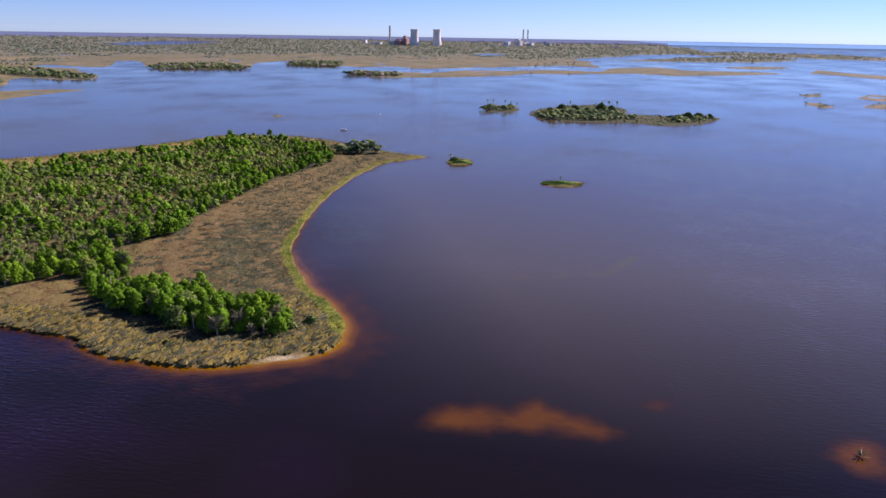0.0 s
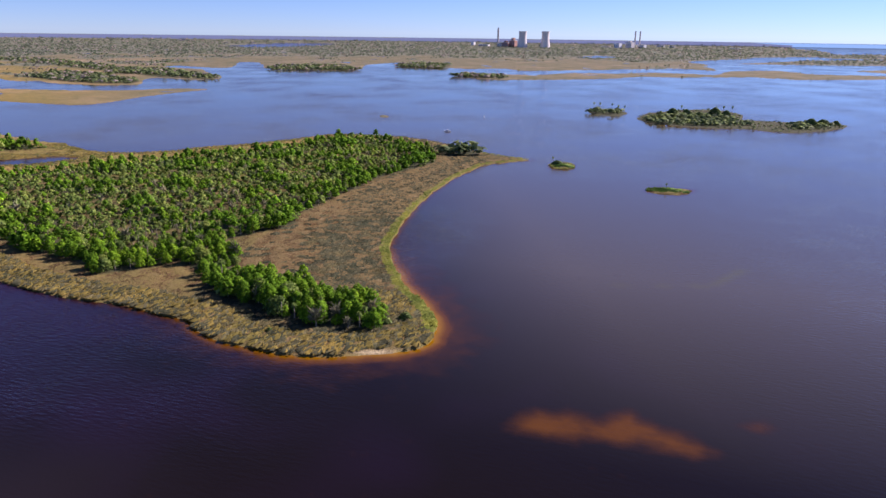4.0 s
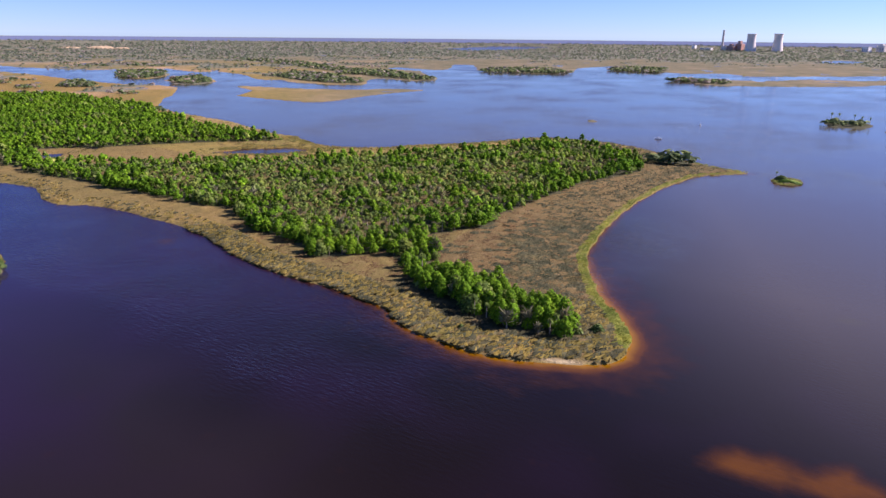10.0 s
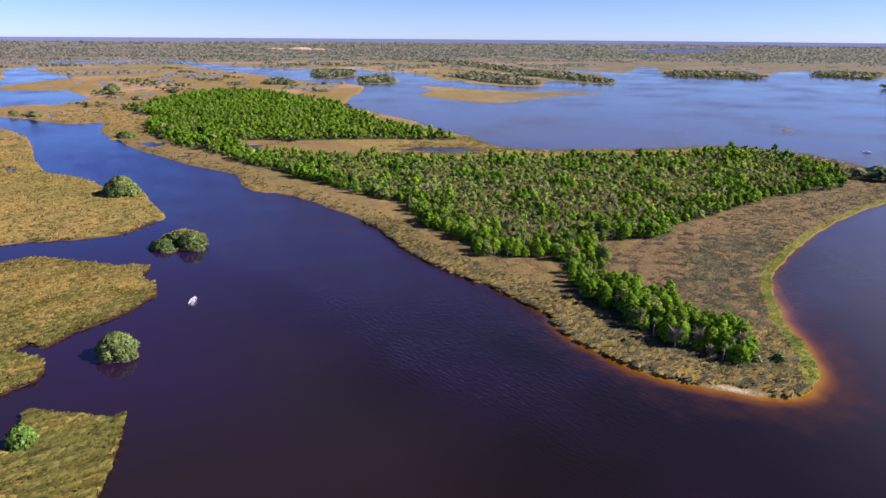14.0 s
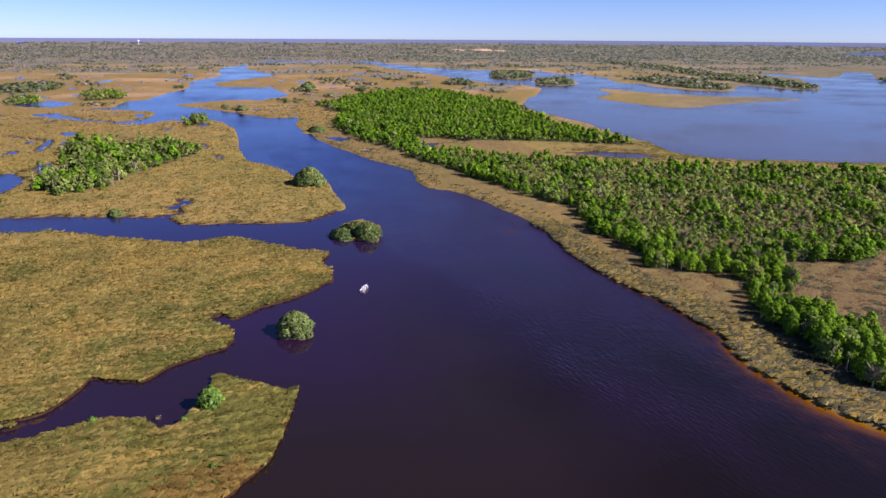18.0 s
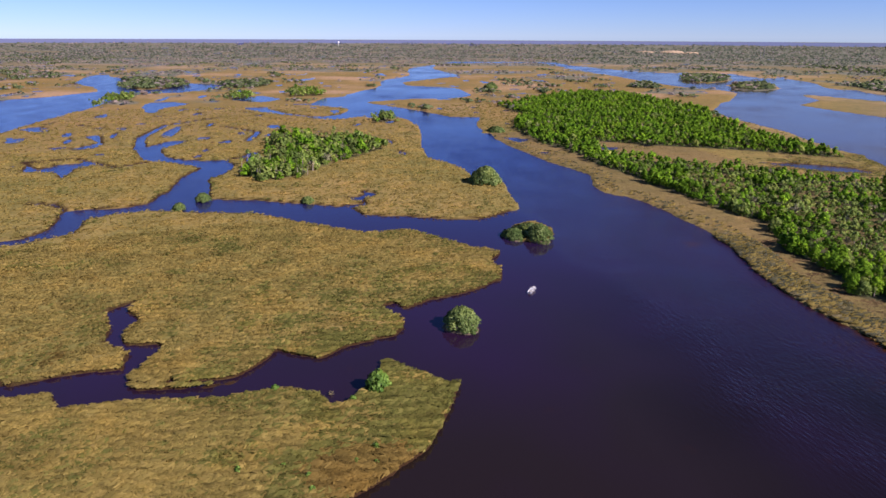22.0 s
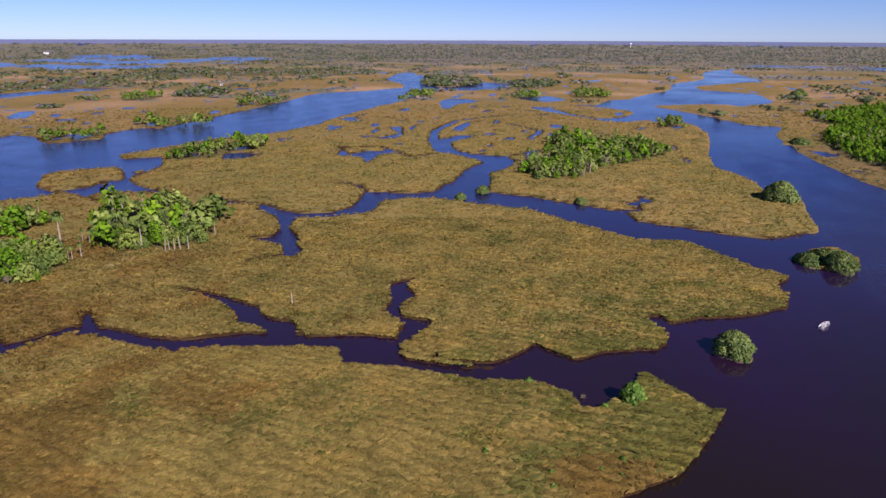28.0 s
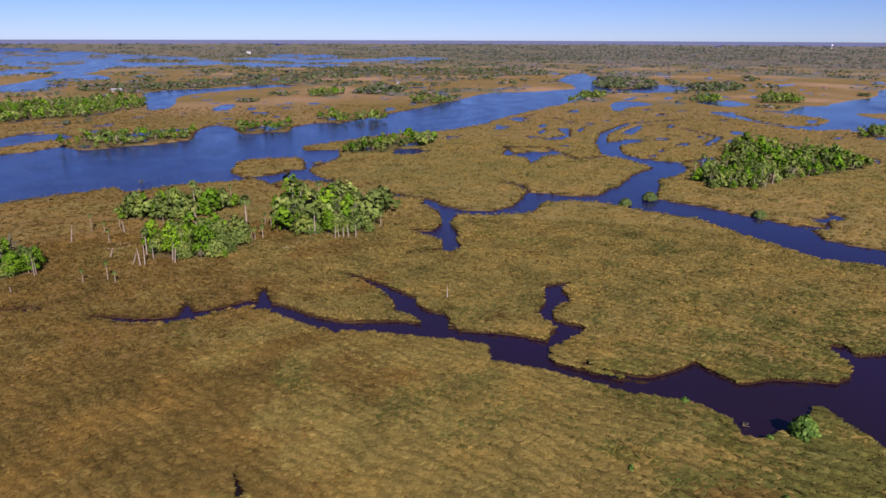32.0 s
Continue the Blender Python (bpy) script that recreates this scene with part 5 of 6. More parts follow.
a, rr = np.radians(rng.uniform(-35, 158, n)), 800 + 4085 * rng.random(n) ** 0.75
x, y = -rr * np.sin(a), rr * np.cos(a)
m = (thickness(x, y) > 0.25)
x, y, rr = x[m], y[m], rr[m]
m = shore_distance(x, y) > 8
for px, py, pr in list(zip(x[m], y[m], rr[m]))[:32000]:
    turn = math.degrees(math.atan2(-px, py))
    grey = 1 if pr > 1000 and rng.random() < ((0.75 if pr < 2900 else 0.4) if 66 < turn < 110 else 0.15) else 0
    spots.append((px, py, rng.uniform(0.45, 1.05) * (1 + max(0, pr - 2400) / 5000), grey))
hammock = []
for k in range(230):  # hammocks scattered over the marsh
    turn, r = math.radians(rng.uniform(38, 152)), rng.uniform(850, 3300)
    cx, cy, wide = -r * math.sin(turn), r * math.cos(turn), rng.uniform(8, 30) * (r / 1400)
    hammock.append(np.stack([cx + rng.normal(0, 1, 24) * wide, cy + rng.normal(0, 0.55, 24) * wide], 1))
for k in range(260):
    turn, r = math.radians(rng.uniform(103, 150)), rng.uniform(1300, 3600)
    cx, cy, wide = -r * math.sin(turn), r * math.cos(turn), rng.uniform(10, 34) * (r / 1600)
    hammock.append(np.stack([cx + rng.normal(0, 1, 16) * wide, cy + rng.normal(0, 0.55, 16) * wide], 1))
hammock = np.concatenate(hammock)
clear = (shore_distance(hammock[:, 0], hammock[:, 1]) > 3) & (signed(SHORE["sandbar"], hammock[:, 0], hammock[:, 1]) < -10)
for px, py in hammock[clear]:
    spots.append((px, py, rng.uniform(0.4, 1.1), 1 if rng.random() < 0.25 else 2))
low_scrub = []
for name in ("spit", "bay_isle", "reed_b", "reed_c", "reed_d", "reed_e", "reed_f", "reed_g", "reed_i", "far_shore", "strait_islet_a", "strait_islet_b"):  # low scrub along the far shores
    q = SHORE[name]
    for k in range(len(q)):
        for u in rng.random(2):
            px, py = q[k] + (q[(k + 1) % len(q)] - q[k]) * u + rng.normal(0, 6, 2)
            if 600 < math.hypot(px, py) < 3000 and rng.random() < 0.5:
                low_scrub.append((px, py))
low_scrub += [tuple(p) for p in inside_points(SHORE["bay_isle"], 400, rng, 7.0)]
low_scrub = np.array(low_scrub)
for px, py in low_scrub[shore_distance(low_scrub[:, 0], low_scrub[:, 1]) > 1]:
    spots.append((px, py, rng.uniform(0.15, 0.4) if py < 980 and px > -40 else rng.uniform(0.2, 0.6), 2))
far_q = [[], [], []]
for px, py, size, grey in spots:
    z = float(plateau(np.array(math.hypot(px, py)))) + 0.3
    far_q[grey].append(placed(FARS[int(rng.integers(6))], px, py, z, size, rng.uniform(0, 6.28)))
tagged(new("far_woods", quad_mesh("far_woods", np.concatenate(far_q[0]), HAZED_LEAF)), "far woods and hammocks over the marsh, green paled for haze", "trees", kind="stuff")
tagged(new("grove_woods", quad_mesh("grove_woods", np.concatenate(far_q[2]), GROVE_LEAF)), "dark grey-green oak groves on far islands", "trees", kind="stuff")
tagged(new("winter_woods", quad_mesh("winter_woods", np.concatenate(far_q[1]), HAZED_WINTER)), "grey-brown leafless far woods behind the marsh, paled for haze", "trees", kind="stuff")


# ---- marsh grass: leaning tufts of blades ----
def tufts(x, y, size, blades, lean, g):
    """Tussocks, each a ragged star of drooping blades from a leaning top: corners and triangles."""
    n = len(x)
    sz = size[:, None]
    ang = g.uniform(0, 6.283, (n, 1)) + np.arange(blades) * 6.283 / blades + g.normal(0, 0.25, (n, blades))
    half = g.uniform(0.30, 0.62, (n, blades)) * 5 / blades
    v = np.empty((n, 1 + 2 * blades, 3))
    v[:, 0] = np.stack([x + lean[0] * size, y + lean[1] * size, 0.5 + 0.72 * size * g.uniform(0.7, 1.25, n)], 1)
    for k, side in ((1, -1), (2, 1)):
        out = sz * g.uniform(0.55, 1.05, (n, blades)) * (1 + 0.3 * np.cos(ang - np.arctan2(lean[1], lean[0])[:, None] - 3.14))
        v[:, k::2, 0], v[:, k::2, 1] = x[:, None] + np.cos(ang + side * half) * out, y[:, None] + np.sin(ang + side * half) * out
        v[:, k::2, 2] = 0.5 + sz * g.uniform(0.05, 0.42, (n, blades))
    one = np.array([(0, 1 + 2 * k, 2 + 2 * k) for k in range(blades)])
    f = (np.arange(n) * (1 + 2 * blades))[:, None, None] + one[None]
    return v.reshape(-1, 3), f.reshape(-1, 3)


def scatter(g, n, lo_turn, hi_turn, lo_r, hi_r):
    a, r = np.radians(g.uniform(lo_turn, hi_turn, n)), np.sqrt(g.uniform(lo_r ** 2, hi_r ** 2, n))
    return -r * np.sin(a), r * np.cos(a)


def out_of_woods(x, y):
    d = np.full(x.shape, -1e3)
    for q in WOOD.values():
        if np.hypot(*q.mean(0)) < 1150:
            paint(d, q, x, y, 1, 5)
    return d < 0.5


g = np.random.default_rng(55)
grass = {"rush": [], "green_rush": [], "grey_rush": [], "fringe": [], "rust_rush": [], "meadow": []}
for n, t0, t1, r0, r1, size in ((82000, 55, 152, 104, 200, 1.15), (90000, 48, 152, 200, 340, 1.2), (52000, 45, 152, 340, 620, 1.4), (130000, -2, 55, 150, 340, 1.35), (90000, 5, 52, 340, 640, 1.5), (20000, 50, 152, 620, 950, 1.8)):
    x, y = scatter(g, n, t0, t1, r0, r1)
    s = shore_distance(x, y)
    m = (s > 0.25) & out_of_woods(x, y)
    x, y, s = x[m], y[m], s[m]
    row = np.sin((x * 0.97 - y * 0.24) / (0.62 if r0 < 300 else 1.0) + 3.2 * waves(x, y, 30, 64, 3))
    clump = 0.7 * waves(x, y, 9 if r0 < 300 else 15, 61, 2) + np.where(y > 140, 0.2, 0.62) * row
    flow = waves(x, y, 24, 62, 1) * 0.6 + 0.95
    lean = (np.cos(flow) * 0.6, np.sin(flow) * 0.6)
    sz = size * (0.90 + 0.24 * clump) * g.uniform(0.75, 1.2, len(x)) * (1 + 0.3 * np.clip((210 - np.hypot(x, y)) / 60, 0, 1) * (y < 140))
    east = (x > -150 - 0.22 * (y - 200)) & (y > 140)
    peninsula = (y > 150) & (x > -640)
    edge = east & (s < 4.2) & (x > -125) & (y > 186)
    greenish = waves(x, y, 60, 63, 2) + 0.35 * np.clip(1 - s / 12, 0, 1) + g.normal(0, 0.35, len(x)) > np.where(y < 140, 0.95, 0.35)
    east_end = np.clip((104 - np.degrees(np.arctan2(-x, y))) / 25, 0, 1) * (y < 140) * np.clip((300 - np.hypot(x, y)) / 90, 0, 1)
    greenish |= waves(x, y, 25, 66, 2) * 0.6 + g.normal(0, 0.25, len(x)) + 1.5 * east_end > 0.8
    kinds = np.where(edge, 3, np.where(peninsula & (east | ((s < 14) & (g.random(len(x)) < 0.4))), 2, np.where(greenish, 1, 0)))
    turn = np.degrees(np.arctan2(-x, y))
    rust = (turn - 112) / 30 + 0.5 * waves(x, y, 60, 71, 2) + g.normal(0, 0.12, len(x)) > 0.55
    rust |= np.hypot((x + 129) / 10, (y - 12) / 15) + g.normal(0, 0.1, len(x)) < 0.9
    kinds = np.where((kinds < 2) & rust & (y < 140), 4, kinds)
    field = waves(x, y, 11, 91, 2) + 0.5 * waves(x, y, 46, 92, 2)
    bare = peninsula & east & ~edge & (field + 1.5 * np.clip(1.2 - np.abs(s - 18) / 22, 0, 1) + 1.2 * np.clip((190 - y) / 20, 0, 1) < 0.55)
    kinds = np.where(bare | (peninsula & ~east & (s >= 14)), 5, kinds)
    kinds = np.where(peninsula & (s < 14) & (y < 215) & (kinds != 3), np.where(g.random(len(x)) < 0.48, 0, 2), kinds)
    bank_sand = np.hypot(x + 69, y - 168) < 9
    belt = peninsula & (s < 14) & (y < 215)
    keep = np.where(kinds == 3, g.random(len(x)) < 0.9, np.where(belt, waves(x, y, 6, 93, 2) > -0.15, np.where(kinds == 5, g.random(len(x)) < 0.7, clump > -1.15)))
    sz = np.where(belt, sz * 1.05, np.where(kinds == 3, sz * 0.6, np.where(kinds == 5, sz * 0.45, np.where(kinds == 2, sz * (0.55 + 0.3 * np.clip(field, 0, 1)), np.where(peninsula, sz * 0.7, sz)))))
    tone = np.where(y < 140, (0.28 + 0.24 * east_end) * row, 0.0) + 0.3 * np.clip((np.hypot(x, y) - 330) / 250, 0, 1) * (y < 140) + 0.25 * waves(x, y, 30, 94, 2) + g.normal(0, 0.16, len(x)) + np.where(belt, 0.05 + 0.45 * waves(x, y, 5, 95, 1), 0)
    keep &= ~(bank_sand & (s < 2.2))
    blades = 6 if r0 < 200 else 4 if r0 < 340 else 3
    for code, word in enumerate(("rush", "green_rush", "grey_rush", "fringe", "rust_rush", "meadow")):
        k = (kinds == code) & keep
        if k.any():
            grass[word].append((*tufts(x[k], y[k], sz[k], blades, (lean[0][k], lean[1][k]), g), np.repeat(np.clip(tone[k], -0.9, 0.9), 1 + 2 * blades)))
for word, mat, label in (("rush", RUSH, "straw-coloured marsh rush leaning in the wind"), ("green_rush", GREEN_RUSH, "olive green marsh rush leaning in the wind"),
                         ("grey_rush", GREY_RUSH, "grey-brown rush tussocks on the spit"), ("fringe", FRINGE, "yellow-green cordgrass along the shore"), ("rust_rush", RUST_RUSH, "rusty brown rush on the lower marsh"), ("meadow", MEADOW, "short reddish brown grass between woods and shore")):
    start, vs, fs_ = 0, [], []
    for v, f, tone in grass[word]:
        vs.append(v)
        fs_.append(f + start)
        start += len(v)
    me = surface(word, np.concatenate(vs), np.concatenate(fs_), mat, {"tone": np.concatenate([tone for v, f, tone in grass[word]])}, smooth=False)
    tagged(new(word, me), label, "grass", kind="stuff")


# ---- the power station ----
def lathe(profile, sides, lo=0.0, cap=True):
    """A turned solid from (radius, height) pairs, as quads."""
    a = np.arange(sides) * 6.283185 / sides
    rings = [np.stack([np.cos(a) * r, np.sin(a) * r, np.full(sides, z)], 1) for r, z in profile]
    q = [np.stack([l, np.roll(l, -1, 0), np.roll(h, -1, 0), h], 1) for l, h in zip(rings, rings[1:])]
    return np.concatenate(q)


def box(x0, x1, y0, y1, z0, z1, chamfer=0.0):
    bm = bmesh.new()
    bmesh.ops.create_cube(bm, size=1.0, matrix=Matrix.Translation(((x0 + x1) / 2, (y0 + y1) / 2, (z0 + z1) / 2)) @ Matrix.Diagonal((x1 - x0, y1 - y0, z1 - z0, 1)))
    if chamfer:
        bmesh.ops.bevel(bm, geom=bm.edges[:], offset=chamfer, segments=2, affect="EDGES")
    return bm


def solid(name, bm, mat):
    me = bpy.data.meshes.new(name)
    bm.to_mesh(me)
    bm.free()
    me.materials.append(mat)
    return me


shell = [(33, 0), (31, 8), (27.5, 25), (24.5, 45), (22.7, 62), (22.3, 72), (23, 85), (24, 96), (23, 96), (22, 85), (21.3, 72), (21.7, 62), (26.5, 25)]
shell_mesh = surface("shell", lathe(shell, 40).reshape(-1, 3), np.arange(40 * 4 * (len(shell) - 1)).reshape(-1, 4), CONCRETE, smooth=False)
rim_mesh = surface("rim", lathe([(24, 94), (24.9, 94.4), (24.9, 97), (23.2, 97)], 40).reshape(-1, 3), np.arange(40 * 12).reshape(-1, 4), CONCRETE, smooth=False)
leg_mesh = quad_mesh("leg", stem(9.0, 0.9, 5), CONCRETE)
for x, y, z in ((-808, 4263, 14), (-681, 4328, 15.5)):
    ob = tagged(new("cooling_tower"), "tall pale concrete cooling tower with narrow waist", "cooling tower", "cooling towers")
    ob.location = (x, y, z)
    part("shell", shell_mesh, ob)
    part("rim", rim_mesh, ob)
    for k in range(16):
        leg = part("leg", leg_mesh, ob)
        leg.matrix_basis = pose(34 * math.cos(k * 0.3927), 34 * math.sin(k * 0.3927), -3, 0, 0, k * 22.5)


def stack(x, y, z, h, r, mat, words):
    ob = tagged(new("chimney"), words, "chimney", "power station chimneys")
    ob.location = (x, y, z - 2)
    q = lathe([(r * 1.35, 0), (r * 1.1, h * 0.4), (r, h), (r * 0.8, h), (r * 0.8, h - 3)], 20)
    part("shaft", quad_mesh("shaft", q, mat), ob)
    for at in (0.55, 0.8, 0.985):
        rr_ = r * (1.16 if at < 0.7 else 1.1)
        part("platform", quad_mesh("platform", lathe([(rr_, h * at - 1), (rr_ + 1.2, h * at - 1), (rr_ + 1.2, h * at), (rr_, h * at)], 20), DARK_STACK), ob)


stack(-987, 4387, 22, 111, 5.6, PALE_STACK, "tall grey power station chimney")
stack(-163, 4542, 24, 98, 4.2, PALE_STACK, "slim pale chimney, one of a pair")
stack(-135, 4551, 24, 98, 4.2, PALE_STACK, "slim pale chimney, one of a pair")


def works(x, y, z, w, d, h, mat, words, roof=0.0):
    """An industrial hall with a parapet, a roof house and rows of louvred openings."""
    ob = tagged(new("power_station_hall"), words, "building", "power station halls")
    ob.matrix_basis = pose(x, y, z - 2, 0, 0, math.degrees(math.atan2(y, x)) - 125)
    part("wall", solid("wall", box(-w / 2, w / 2, -d / 2, d / 2, 0, h), mat), ob)
    part("roof", solid("roof", box(-w / 2 - 0.8, w / 2 + 0.8, -d / 2 - 0.8, d / 2 + 0.8, h, h + 1.2), CONCRETE), ob)
    if roof:
        part("roof_house", solid("roof_house", box(-w * 0.25, w * 0.2, -d * 0.3, d * 0.3, h + 1.2, h + 1.2 + roof), mat), ob)
    for k in range(max(2, int(w / 12))):
        u = -w / 2 + (k + 0.5) * w / max(2, int(w / 12))
        part("louvre", solid("louvre", box(u - 2.5, u + 2.5, -d / 2 - 0.3, -d / 2, h * 0.35, h * 0.7), DARK_STACK), ob)


works(-872, 4304, 18, 38, 30, 40, RED_STEEL, "tall red-brown boiler hall beside the towers", 15)
works(-912, 4284, 18, 44, 30, 28, RED_STEEL, "stepped red-brown turbine hall", 10)
works(-950, 4300, 19, 30, 26, 24, CONCRETE, "pale power station annex")
works(-1143, 4372, 23, 20, 20, 22, WHITE_WALL, "white conical-roofed store building")
works(-1085, 4350, 22, 34, 18, 10, WHITE_WALL, "low white works building")
works(-1040, 4300, 20, 40, 20, 13, WHITE_WALL, "low white works building")
works(-257, 4444, 20, 36, 30, 30, WHITE_WALL, "pale block of the second plant")
works(-188, 4470, 21, 44, 34, 36, CONCRETE, "grey main hall of the second plant", 6)
works(-120, 4492, 22, 50, 30, 22, WHITE_WALL, "long pale hall of the second plant")
works(-330, 4500, 23, 60, 16, 7, WHITE_WALL, "low white works building")
works(-4, 4645, 29, 44, 22, 12, WHITE_WALL, "low white works building")
works(60, 4600, 27, 30, 18, 10, CONCRETE, "low grey works building")
works(412, 4529, 24, 60, 20, 9, WHITE_WALL, "low white shed near the coast")

# a glowing band under the sky: far woods with their blue haze painted in
HAZE_BAND, bn, bl, bb = material("glowing_haze_band", 1.0, 0.0)
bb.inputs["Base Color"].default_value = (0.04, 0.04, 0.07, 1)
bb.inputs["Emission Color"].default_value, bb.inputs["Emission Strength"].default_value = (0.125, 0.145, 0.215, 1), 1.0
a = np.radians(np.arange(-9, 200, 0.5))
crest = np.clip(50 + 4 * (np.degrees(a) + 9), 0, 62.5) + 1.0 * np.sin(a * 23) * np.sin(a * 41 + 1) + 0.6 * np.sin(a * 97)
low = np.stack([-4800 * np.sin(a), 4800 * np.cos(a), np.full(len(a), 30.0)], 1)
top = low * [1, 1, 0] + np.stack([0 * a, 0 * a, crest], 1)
tagged(new("backdrop", quad_mesh("backdrop", np.stack([low[1:], low[:-1], top[:-1], top[1:]], 1), HAZE_BAND)), "glowing haze-blue band standing in for distant woods", "backdrop", kind="structure")

# added glowing band in place of the far sea's sky sheen
SEA_GLOW, sn, sl, sb = material("glowing_sea_band", 1.0, 0.0)
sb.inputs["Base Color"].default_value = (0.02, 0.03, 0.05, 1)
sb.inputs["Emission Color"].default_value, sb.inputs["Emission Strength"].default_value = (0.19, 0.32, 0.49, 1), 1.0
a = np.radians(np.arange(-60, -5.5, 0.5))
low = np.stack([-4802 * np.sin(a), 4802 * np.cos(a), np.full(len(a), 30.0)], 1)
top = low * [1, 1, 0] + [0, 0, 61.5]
tagged(new("backdrop", quad_mesh("backdrop", np.stack([low[1:], low[:-1], top[:-1], top[1:]], 1), SEA_GLOW)), "glowing pale blue band standing in for open sea", "backdrop", kind="structure")

# water tower, sand heaps, masts and houses far off
tower = tagged(new("water_tower"), "pale round water tower above far woods", "water tower")
tower.matrix_basis = pose(-4615, 337, 27) @ Matrix.Diagonal((0.75, 0.75, 0.9, 1))
part("tank", quad_mesh("tank", lathe([(1.5, 18), (6, 20), (8, 24), (6.5, 28), (1, 30)], 20), WHITE_WALL), tower)
part("column", quad_mesh("column", stem(20, 2.2, 10), WHITE_WALL), tower)
for x, y, z, w, h in ((-3424, 2006, 8, 150, 14), (-3330, 2060, 7, 90, 10), (-3560, 1920, 9, 120, 8)):
    a = np.arange(24) * 6.283 / 24
    rings = []
    for u, up in ((1.0, 0.0), (0.8, 0.45), (0.55, 0.85), (0.25, 1.0), (0.02, 0.96)):
        wob = 1 + 0.16 * np.sin(a * 3 + u * 5) + 0.1 * np.sin(a * 7 + x)
        rings.append(np.stack([np.cos(a) * w * 0.5 * u * wob, np.sin(a) * w * 0.32 * u * wob, np.full(24, h * up) + 0.6 * np.sin(a * 5)], 1))
    q = np.concatenate([np.stack([l, np.roll(l, -1, 0), np.roll(k_, -1, 0), k_], 1) for l, k_ in zip(rings, rings[1:])])
    ob = tagged(new("sand_heap", quad_mesh("sand_heap", q, SAND)), "broad pale heap of quarried sand", "sand heap", "quarry heaps")
    ob.matrix_basis = pose(x, y, z - 1, 0, 0, math.degrees(math.atan2(y, x)) - 90)
for x, y, z, h in ((-3263, 2436, 10, 36), (-2976, 2222, 4, 30), (-2700, 2000, 0, 30)):
    ob = tagged(new("power_mast"), "thin grey power line mast above woods", "mast", "power masts")
    ob.location = (x, y, z)
    part("pole", quad_mesh("pole", stem(h, 1.1, 6), DARK_STACK), ob)
    for at in (0.75, 0.9):
        part("arm", solid("arm", box(-5, 5, -0.4, 0.4, h * at, h * at + 0.8), DARK_STACK), ob)


def house(x, y, z, w, d, h, words):
    ob = tagged(new("house"), words, "house", "far houses")
    ob.matrix_basis = pose(x, y, z, 0, 0, math.degrees(math.atan2(y, x)) - 90)
    part("wall", solid("wall", box(-w / 2, w / 2, -d / 2, d / 2, 0, h), PALM_BARK if "pale" in words else WHITE_WALL), ob)
    v = np.array([[-w / 2 - 0.5, -d / 2 - 0.5, h], [w / 2 + 0.5, -d / 2 - 0.5, h], [w / 2 + 0.5, 0, h + d * 0.35], [-w / 2 - 0.5, 0, h + d * 0.35], [-w / 2 - 0.5, d / 2 + 0.5, h], [w / 2 + 0.5, d / 2 + 0.5, h]])
    part("roof", quad_mesh("roof", np.array([v[[0, 1, 2, 3]], v[[3, 2, 5, 4]]]), DARK_STACK), ob)
    for k in (-0.25, 0.25):
        part("window", solid("window", box(k * w - 0.7, k * w + 0.7, -d / 2 - 0.08, -d / 2, h * 0.35, h * 0.75), BLACK), ob)


house(-822, -954, 0.4, 16, 8, 3.6, "low pale house by the river bank")
house(-2859, -2369, 4, 20, 12, 7, "white house on a far island")
house(-1202, -638, 0.4, 6, 5, 2.6, "small white house at the wood's edge")


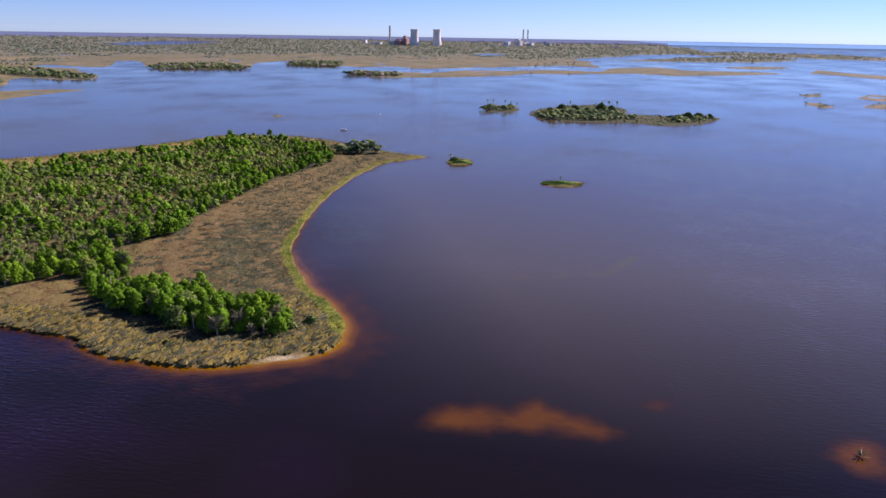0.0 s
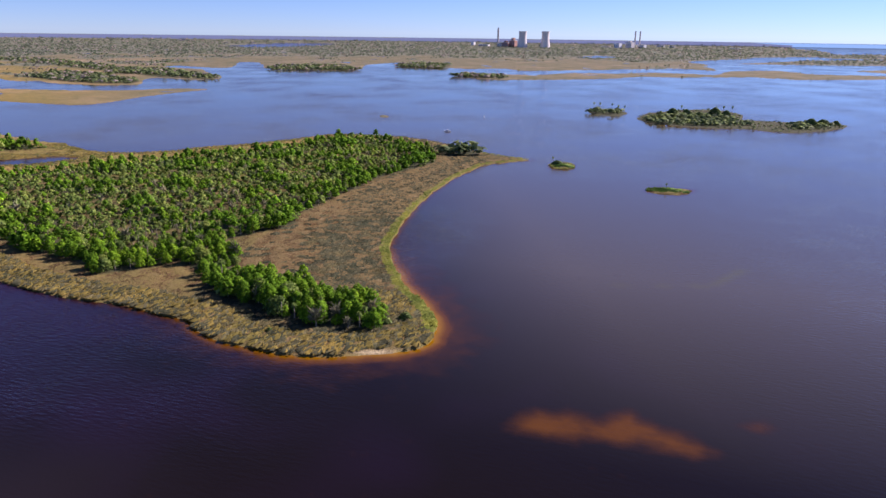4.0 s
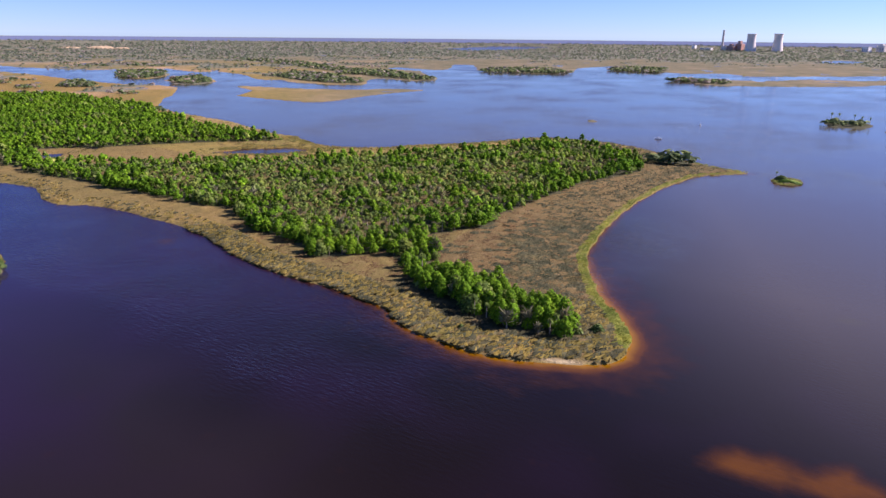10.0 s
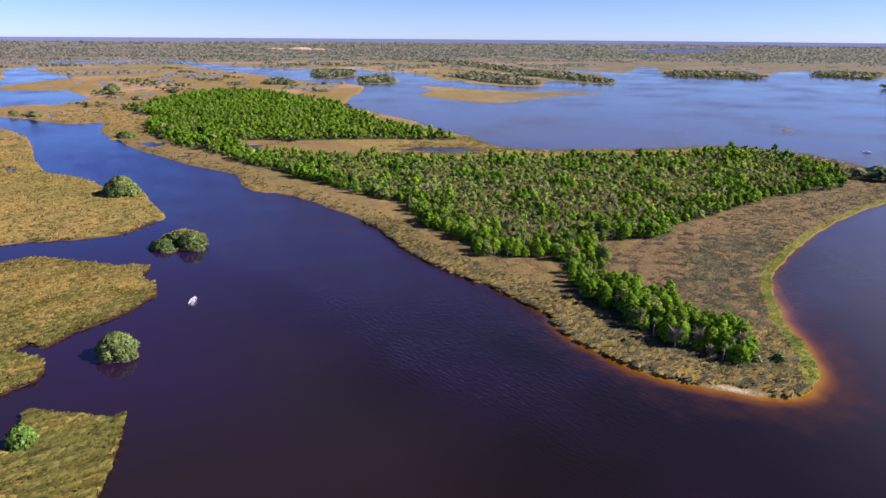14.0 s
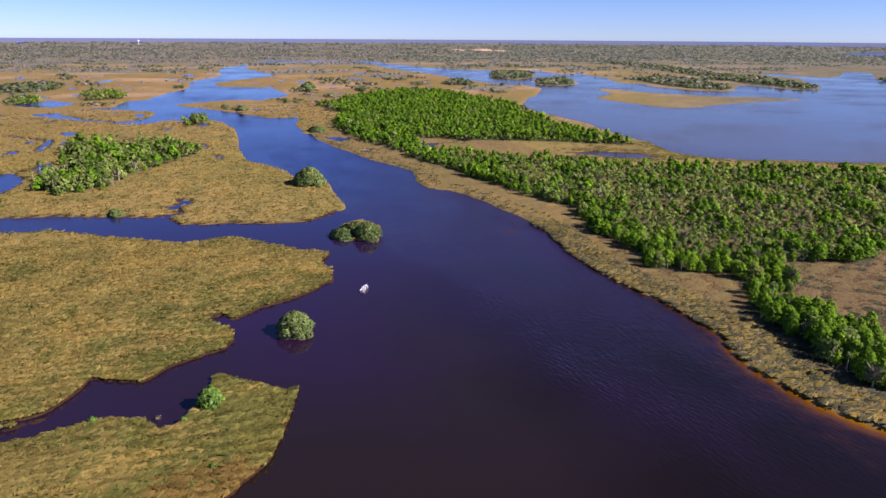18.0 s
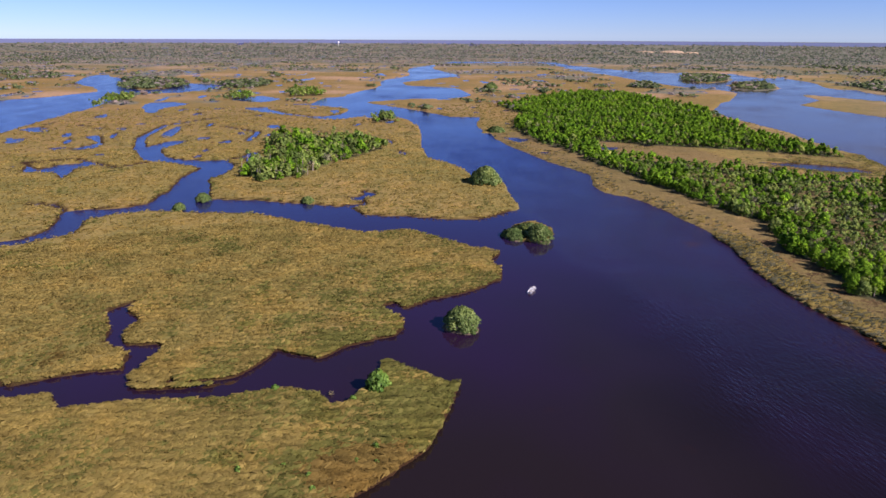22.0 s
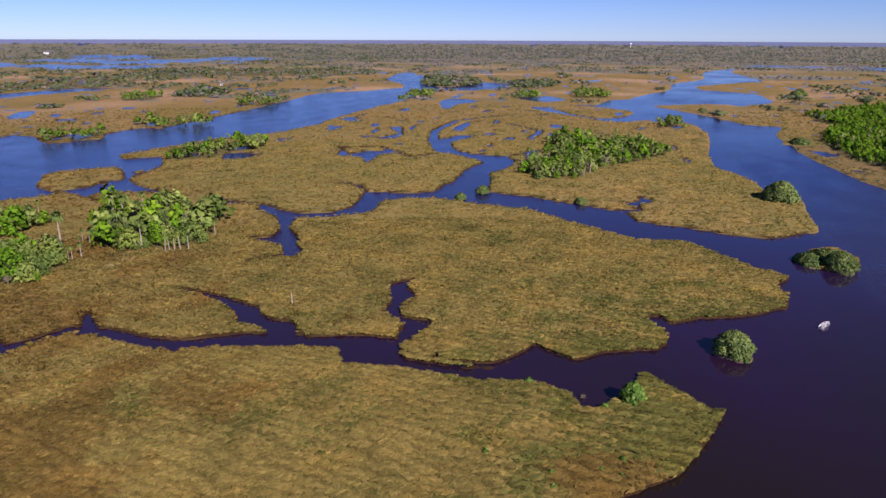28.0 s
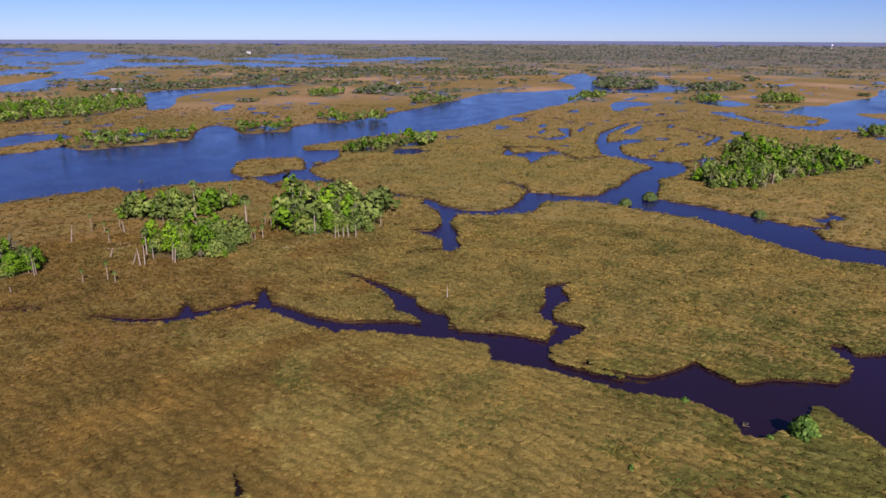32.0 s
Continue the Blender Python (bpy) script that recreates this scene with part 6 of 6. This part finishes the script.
# ---- the skiff ----
def skiff():
    ob = tagged(new("skiff"), "small white open skiff lying at anchor, empty", "boat")
    n, m = 14, 7
    L, B = 6.2, 2.2
    outer, inner = [], []
    for i in range(n):
        u = i / (n - 1)
        half = B / 2 * (0.82 + 0.18 * math.sin(min(u, 0.5) * 3.14)) * max(0.02, (1 - max(0, (u - 0.55) / 0.45) ** 2.2))
        sheer = 0.55 + 0.28 * u * u
        ring = []
        for j in range(m):
            v = j / (m - 1) * 2 - 1
            ring.append((u * L - L / 2, half * v * (1 - 0.0 * abs(v)), -0.18 + (sheer + 0.18) * abs(v) ** 2.6 + 0.25 * max(0, u - 0.75)))
        outer.append(ring)
        inner.append([(p[0], p[1] * 0.84, max(p[2] + 0.08, 0.16) if abs(p[1]) < half * 0.9 else p[2] - 0.02) for p in ring])
    def net(r):
        r = np.array(r)
        return np.stack([r[:-1, :-1], r[1:, :-1], r[1:, 1:], r[:-1, 1:]], 2).reshape(-1, 4, 3)
    part("hull", quad_mesh("hull", net(outer), GELCOAT), ob)
    part("deck", quad_mesh("deck", net(inner), DECK), ob)
    o, i_ = np.array(outer), np.array(inner)
    gun = [np.stack([o[:-1, k], o[1:, k], i_[1:, k], i_[:-1, k]], 1) for k in (0, m - 1)]
    part("gunwale", quad_mesh("gunwale", np.concatenate(gun), GELCOAT), ob)
    part("bow_deck", solid("bow_deck", box(1.5, 2.5, -0.55, 0.55, 0.5, 0.6, 0.04), GELCOAT), ob)
    part("console", solid("console", box(-0.5, 0.1, -0.38, 0.38, 0.15, 1.05, 0.06), GELCOAT), ob)
    part("windscreen", solid("windscreen", box(0.06, 0.12, -0.36, 0.36, 1.05, 1.35, 0.01), BLACK), ob)
    part("seat", solid("seat", box(-1.4, -0.9, -0.5, 0.5, 0.15, 0.65, 0.06), DECK), ob)
    part("transom", solid("transom", box(-3.12, -3.0, -0.85, 0.85, -0.1, 0.6, 0.03), GELCOAT), ob)
    motor = part("outboard_motor", solid("outboard_motor", box(-3.65, -3.15, -0.22, 0.22, 0.45, 1.0, 0.1), BLACK), ob)
    part("motor_leg", solid("motor_leg", box(-3.5, -3.3, -0.08, 0.08, -0.5, 0.5, 0.03), BLACK), motor)
    return ob


boat = skiff()
boat.matrix_basis = pose(-225.3, 84.5, 0.05, 0, 0, 142)
runabout = tagged(new("motor_boat"), "white motor boat far out on the bay", "boat")
runabout.matrix_basis = pose(-188, 636, 0.1, 0, 0, 200)
part("hull", solid("hull", box(-3.2, 3.2, -1.1, 1.1, -0.2, 0.8, 0.3), GELCOAT), runabout)
part("cabin", solid("cabin", box(-1.0, 0.9, -0.8, 0.8, 0.8, 1.7, 0.15), GELCOAT), runabout)
post = tagged(new("marker_post"), "weathered timber post standing in the rush", "post")
post.matrix_basis = pose(-208.4, -90.8, 0.2, 1.5, -1, 0)
part("pole", quad_mesh("pole", stem(4.6, 0.17, 8), GREY_WOOD), post)
part("cap", quad_mesh("cap", lathe([(0.15, 4.55), (0.2, 4.6), (0.2, 4.75), (0.02, 4.85)], 8), GREY_WOOD), post)
buoy = tagged(new("buoy"), "small white channel buoy on the bay", "buoy")
buoy.location = (-184, 768, 0)
part("float", quad_mesh("float", lathe([(0.1, -0.4), (0.9, -0.2), (0.9, 0.4), (0.3, 0.7), (0.25, 2.0), (0.02, 2.1)], 12), GELCOAT), buoy)

# stumps and dead branches that stick out of the water
twigs = quad_mesh("dead_branches", crown_bare(np.random.default_rng(77), 0.6, 3.4, 26, 0.5), GREY)
for x, y, size, words in ((76.7, 144.8, 1.3, "grey dead branches on an oyster bar"), (-163.4, 7.1, 0.8, "grey twigs standing out of the creek"), (-309.6, -346.5, 1.6, "dark stump awash in the river")):
    ob = tagged(new("dead_branches", twigs), words, "driftwood", "driftwood")
    ob.matrix_basis = pose(x, y, -0.15, 0, 0, x) @ Matrix.Diagonal((size, size, size, 1))
